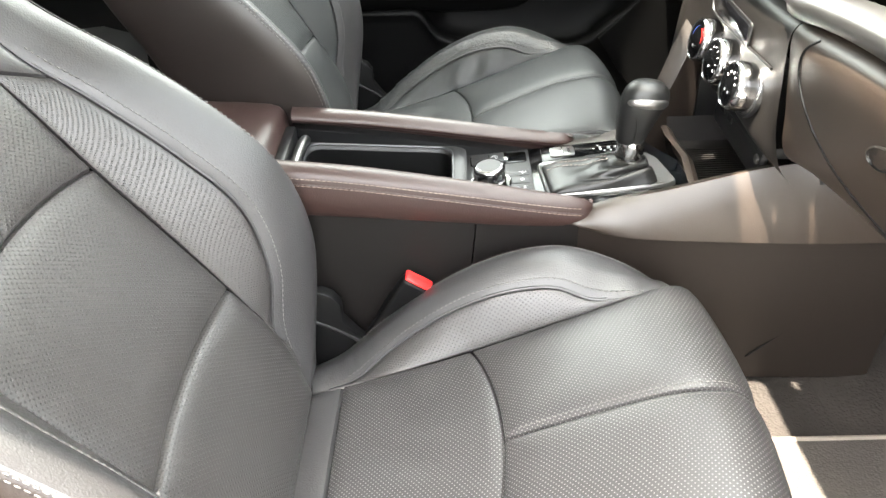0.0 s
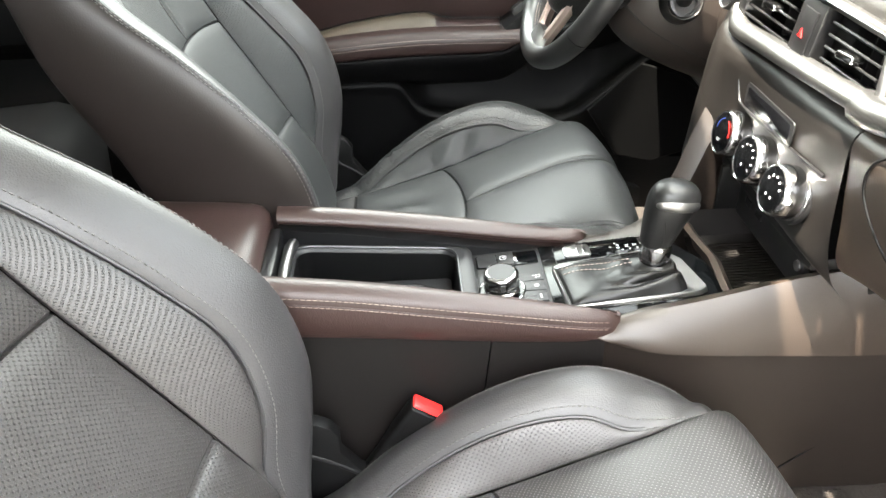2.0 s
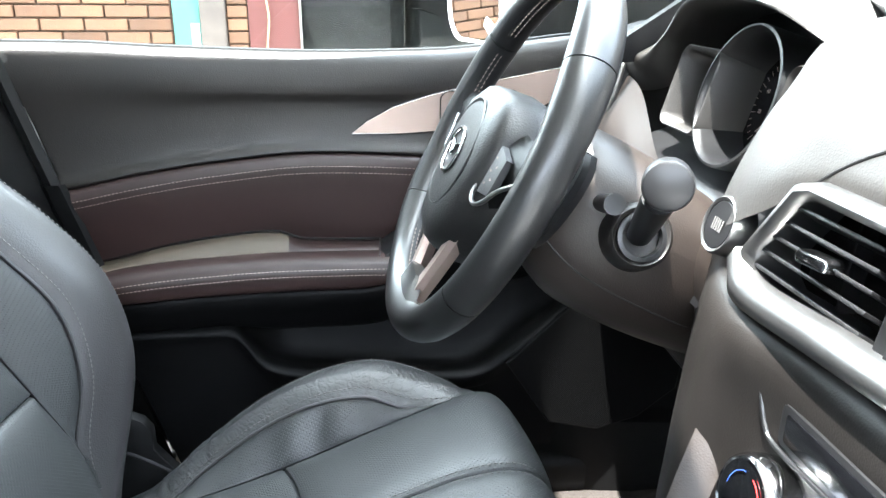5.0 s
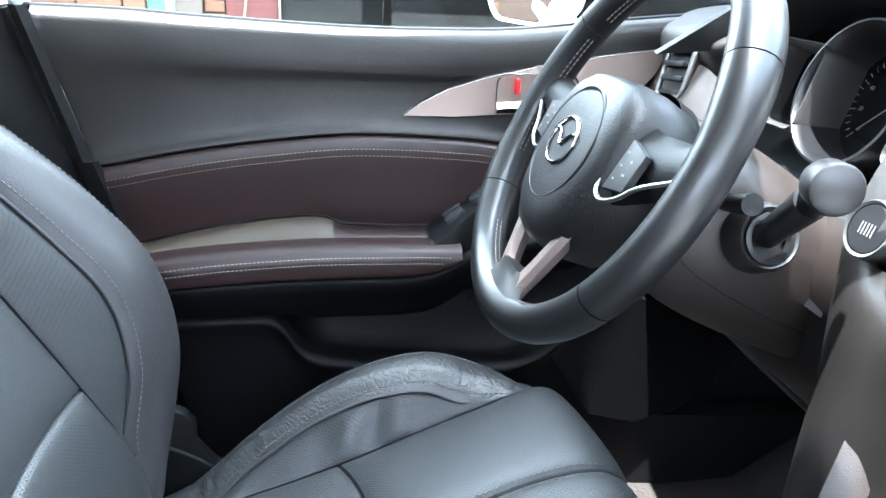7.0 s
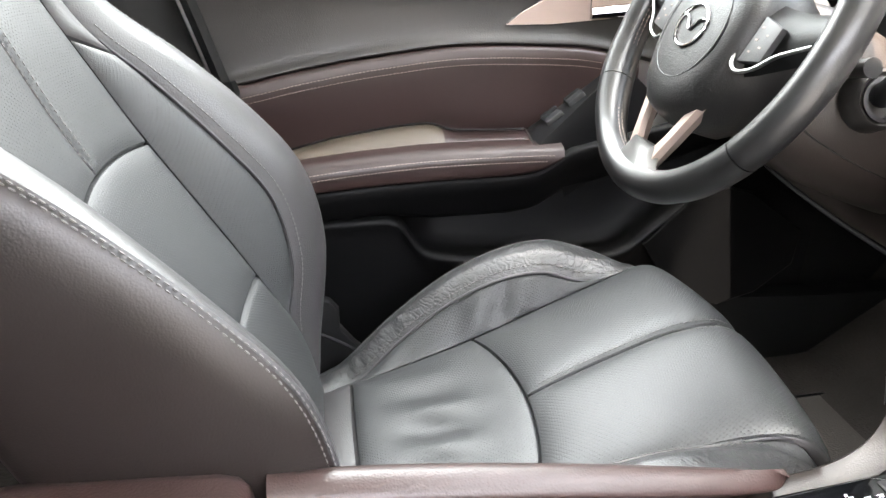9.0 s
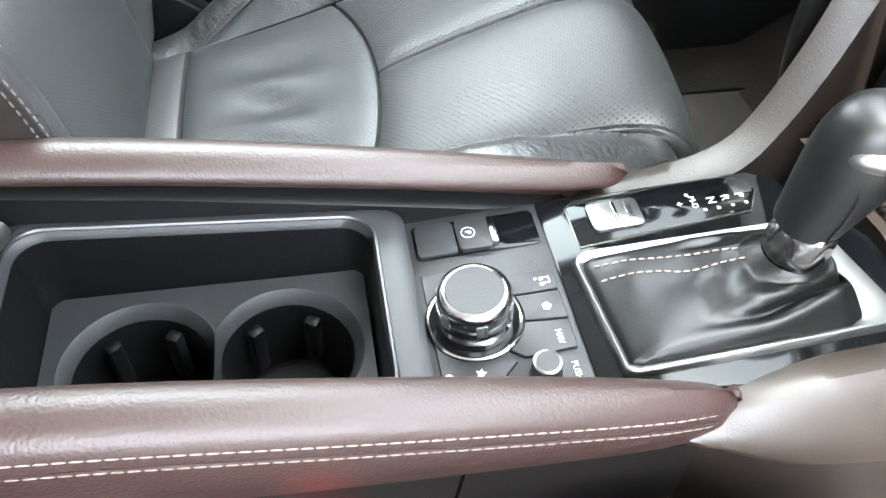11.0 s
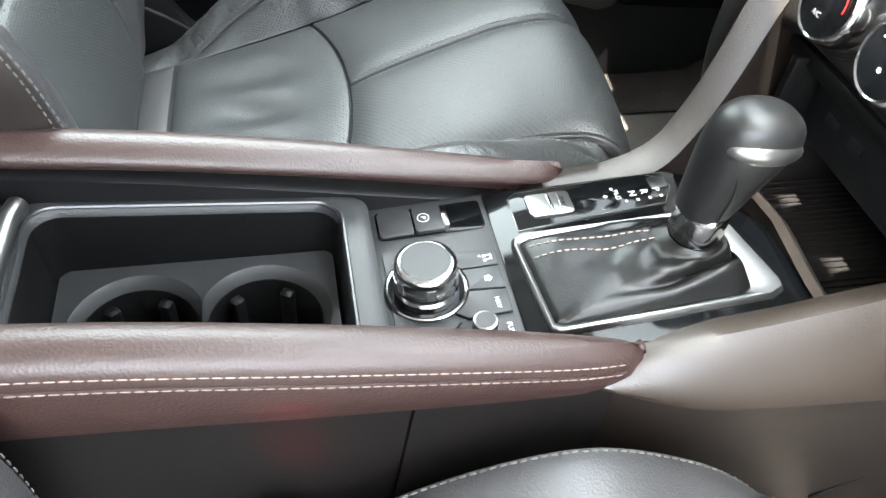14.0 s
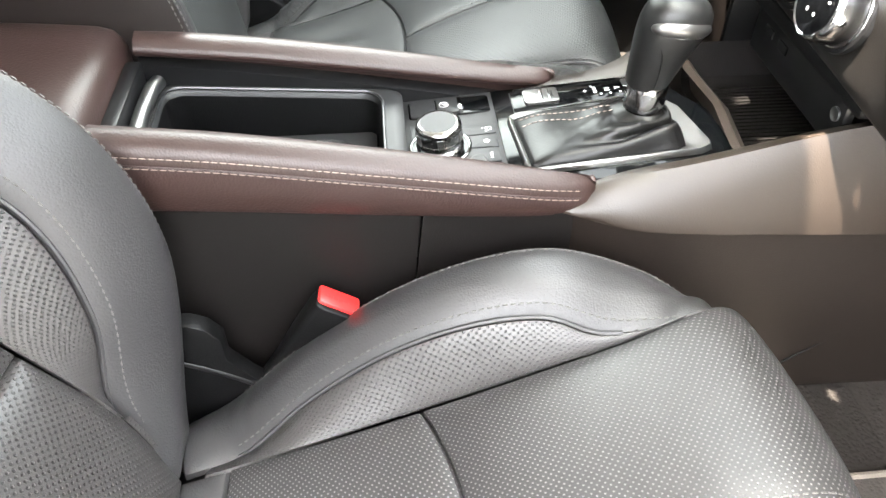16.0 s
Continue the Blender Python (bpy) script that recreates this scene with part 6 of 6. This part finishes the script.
structure("toe_board", loft([[V((x, y, z)) for y in (-.70, 0, .70)] for x, z in ((.50, .158), (.62, .175), (.74, .27), (.88, .48))]), CARPET, "dark carpeted toe board", "carpet")
structure("rear_wall", box((-1.50, -.72, .10), (-1.46, .72, .95), .01), PLASTIC, "dark rear parcel wall", "wall")
structure("kick_panel_right", loft([[V((x, y, z)) for x, y in ((.34, .72), (.36, .70), (.46, .675), (.60, .655), (.88, .64))] for z in (.16, .22, .26, .285)] + [[V((x, y + .01, .292)) for x, y in ((.34, .73), (.36, .71), (.46, .69), (.60, .67), (.88, .66))]]), PLASTIC, "black kick panel and sill plate", "trim")
structure("cowl_side_right", box((.46, .700, .14), (.90, .76, .84), .01), PLASTIC, "black cowl side trim", "trim")
structure("kick_panel_left", box((.55, -.74, .16), (.88, -.66, .60), .01), PLASTIC, "black kick panel", "trim")

# ---- rear bench ----
bench = thing("rear_bench", (-1.0, 0, .16), "black leather rear bench seat", "rear seat")
for y0, y1 in ((-.66, -.16), (-.155, .155), (.16, .66)):
    rows = [[V((x, y, z + .006 * math.cos((y - (y0 + y1) / 2) / (y1 - y0) * math.pi))) for y in [y0 + (y1 - y0) * i / 8 for i in range(9)]] for x, z in ((-.70, .20), (-.655, .30), (-.645, .40), (-.665, .445), (-.72, .462), (-.85, .45), (-1.15, .41))]
    part("bench_cushion", loft(rows), LEATHER, bench, "", 60)
    rows = [[V((x, y, z)) for y in [y0 + (y1 - y0) * i / 8 for i in range(9)]] for x, z in ((-1.12, .40), (-1.15, .50), (-1.24, .75), (-1.32, .95), (-1.37, .97), (-1.42, .94))]
    part("bench_backrest", loft(rows), LEATHER, bench, "", 60)

# ---- floor mats ----
def floor_mat(at, w, l, label, edging=PLASTIC):
    m = thing("floor_mat", at, label, "floor mat", "floor mats")
    o = rounded(l, w, .04, 6)
    part("mat_carpet", prism([(x + at[0], y + at[1]) for x, y in o], .008, Matrix.Translation((0, 0, at[2])), .003), MAT, m)
    part("mat_edging", outline_loop([(x + at[0], y + at[1]) for x, y in o], Matrix.Translation((0, 0, at[2] + .005)), .005, 8), edging, m, "dark bound edge")
    return m
floor_mat((.40, -.415, .1605), .42, .44, "grey-brown carpet mat in passenger footwell", material("beige_binding", (.17, .145, .12), .8, grain=.6, grain_size=.003))
floor_mat((.40, .37, .1605), .36, .44, "dark carpet mat in driver's footwell")
# pedals
for y, w, z in ((.42, .06, .30), (.30, .045, .27)):
    p = thing("pedal", (.66, y, z), "black rubber foot pedal hanging under the dashboard", "pedal", "pedals")
    part("pedal_pad", box((-.006, -w / 2, -.03), (.006, w / 2, .03), .004, m=Matrix.Translation((.66, y, z)) @ Matrix.Rotation(radians(-30), 4, "Y")), RUBBER, p)
    part("pedal_arm", tube([V((.665, y, z)), V((.71, y, z + .10)), V((.72, y, z + .24))], .007, 8), SMOOTHP, p)

# ---- outside mirror ----
mir = thing("side_mirror", (.30, .90, .80), "white door mirror with chrome-edged glass outside driver's window", "side mirror")
MM = frame_of((.290, .930, .885), (0, 1, 0), (-.05, 0, 1)) @ Matrix.Rotation(radians(14), 4, "Y")
o = rounded(.20, .125, .05, 8)
part("mirror_shell", loft([[MM @ V((x * g, y * g, d)) for x, y in o] for g, d in ((.93, .0), (1.0, -.004), (1.02, .012), (.99, .035), (.88, .060), (.62, .078), (.05, .085))], True), BODY, mir, "", 60)
part("mirror_glass", prism([(x * .91, y * .91) for x, y in o], .002, MM @ Matrix.Translation((0, 0, .001)) @ Matrix.Rotation(math.pi, 4, "X")), MIRROR, mir)
part("mirror_foot", tube([V((.34, .775, .80)), V((.33, .84, .83)), V((.32, .89, .855))], .022, 10), BODY, mir)
mir.location = (.30, .90, .80)
structure("mirror_sail_right", prism([(-.36, .838), (-.62, .86), (-.62, 1.02)], .012, frame_of((0, .752, 0), (-1, 0, 0), (0, -.2, 1)), .003), PLASTIC, "black triangular window corner trim", "trim")
# ---- yard beyond the driver's window ----
BRICK = material("tan_brick", (.150, .078, .042), .85, grain=.6, grain_size=.01, blotch=.35)
MORTAR = material("dull_mortar", (.090, .056, .036), .9)
house = thing("workshop_building", (0, 4.4, GROUND), "brick workshop with teal door and dark glazed front", "building")
part("wall", box((-7, 4.42, GROUND), (-.86, 4.7, 2.75)), MORTAR, house)
part("wall", box((-.56, 4.42, GROUND), (-.44, 4.7, 3.2)), MORTAR, house)
part("roof_edge", box((-7.1, 3.7, 2.75), (6.2, 4.9, 2.9), .02), material("grey_fascia", (.30, .30, .29), .8), house)
shared = {}
def brick(x0, x1, z):
    key_ = round(x1 - x0, 3)
    if key_ not in shared:
        me = bpy.data.meshes.new("brick")
        b = box((0, 0, 0), (x1 - x0, .03, .062), .004, 1)
        b.to_mesh(me)
        b.free()
        me.materials.append(BRICK)
        shared[key_] = me
    ob = new("brick", shared[key_])
    ob.parent = house
    ob.matrix_parent_inverse = Matrix.Translation(-house.location)
    ob.location = (x0, 4.392, z)
for row in range(16):
    z = GROUND + .35 + row * .072
    x = -.87
    first = True
    while x > -2.6:
        w = .112 if (first and row % 2) else .227
        brick(x - w, x, z)
        x -= w + .011
        first = False
    for a, b in ((-.555, -.445),):
        brick(a, b, z)
BRICKN = BRICK.node_tree.nodes
oi = BRICKN.new("ShaderNodeObjectInfo")
hs = BRICKN.new("ShaderNodeHueSaturation")
mr = BRICKN.new("ShaderNodeMapRange")
mr.inputs[3].default_value, mr.inputs[4].default_value = .65, 1.35
bk = BRICKN["Principled BSDF"]
src = bk.inputs["Base Color"].links[0].from_socket
BRICK.node_tree.links.new(oi.outputs["Random"], mr.inputs[0])
BRICK.node_tree.links.new(mr.outputs[0], hs.inputs["Value"])
BRICK.node_tree.links.new(src, hs.inputs["Color"])
BRICK.node_tree.links.new(hs.outputs[0], bk.inputs["Base Color"])
TEAL = material("teal_paint", (.07, .20, .16), .6, blotch=.2)
MAROON = material("maroon_panel", (.10, .028, .022), .5, blotch=.2)
GREY = material("weathered_grey_render", (.11, .09, .075), .9, blotch=.5)
dr = part("door", box((-.858, 4.40, GROUND), (-.705, 4.46, 2.2), .004), TEAL, house, "teal painted door")
part("notice", box((-.76, 4.394, .30), (-.715, 4.402, .66)), WHITE, dr, "pale paper notice")
part("pillar", box((-.703, 4.36, GROUND), (-.562, 4.5, 3.2), .01), GREY, house, "grey rendered pillar")
part("shutter", box((-.438, 4.40, GROUND), (-.150, 4.45, 2.6), .004), MAROON, house, "dark red panel")
part("post", box((-.148, 4.38, GROUND), (-.138, 4.45, 2.6)), material("pale_post", (.3, .27, .23), .6), house)
part("cable", tube(spline([V((-.33, 4.37, .80)), V((-.32, 4.37, .68)), V((-.34, 4.37, .50)), V((-.35, 4.37, .2))], 12), .006, 6), material("yellow_cable", (.4, .33, .16), .6), house)
# the bay's deep shade is put into this dark wall colour
DIM = material("shaded_bay_wall", (.035, .03, .026), .9, blotch=.5)
part("shop_window", box((-.136, 4.44, GROUND), (6.0, 4.452, 2.6)), glass("shop_glass", (.42, .43, .42)), house, "dark reflecting shop glazing")
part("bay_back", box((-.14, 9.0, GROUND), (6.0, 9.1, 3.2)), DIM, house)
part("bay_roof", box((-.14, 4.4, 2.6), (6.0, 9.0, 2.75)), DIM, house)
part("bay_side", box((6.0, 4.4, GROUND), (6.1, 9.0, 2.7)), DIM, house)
part("bay_post", box((.52, 5.1, GROUND), (.57, 5.2, 2.6), .005), material("bay_post_paint", (.2, .17, .14), .7), house)
part("bay_kerb", box((-.10, 4.9, GROUND), (3.0, 5.0, GROUND + .25), .01), material("bay_kerb_stone", (.2, .18, .15), .9), house)

# ---- parked car in the bay ----
car = thing("parked_car", (-.1, 7.0, GROUND), "silver parked sedan in a shaded workshop bay", "car")
CARP = material("silver_car_paint", (.20, .21, .215), .35, metal=.3, coat=.3)
prof = [(-2.3, .45), (-2.25, .75), (-1.6, .85), (-1.1, 1.22), (-.2, 1.30), (.35, 1.20), (.95, .88), (1.65, .76), (2.0, .62), (2.05, .40)]
body = spline([(x, 0, z) for x, z in prof], 60)
part("body", loft([[V((p.x * .55 + .05, 7.0 + y, GROUND + (p.z if g else .22))) for y, g in ((-.62, 0), (-.66, 1), (-.4, 1), (.4, 1), (.66, 1), (.62, 0))] for p in body]), CARP, car, "", 35)
part("side_window", prism([(-.62, .84), (-.36, 1.16), (.0, 1.18), (.40, .86)][::-1], .01, frame_of((.05, 6.338, GROUND), (1, 0, 0), (0, 0, 1)) @ Matrix.Translation((0, 0, -.008))), SCREEN, car, "dark side windows")
for x in (-.68, .78):
    wlm = frame_of((x, 6.33, GROUND + .26), (1, 0, 0), (0, 0, 1))
    w = part("wheel", lathe([(.10, -.10), (.20, -.10), (.215, -.06), (.215, .01), (.195, .02), (.17, .012)], wlm, 30), RUBBER, car)
    part("rim", lathe([(0, .01), (.05, .012), (.16, .002), (.17, .016)], wlm, 30), SILVER, w)
    for k in range(5):
        part("rim_spoke", box((.03, -.018, .008), (.165, .018, .022), .004, m=wlm @ Matrix.Rotation(2 * math.pi * k / 5, 4, "Z")), SILVER, w)
part("headlight", box((1.02, 6.36, GROUND + .58), (1.14, 6.50, GROUND + .66), .02), GLASS, car)
part("door_mirror", box((.30, 6.26, GROUND + .86), (.38, 6.34, GROUND + .93), .02), CARP, car)
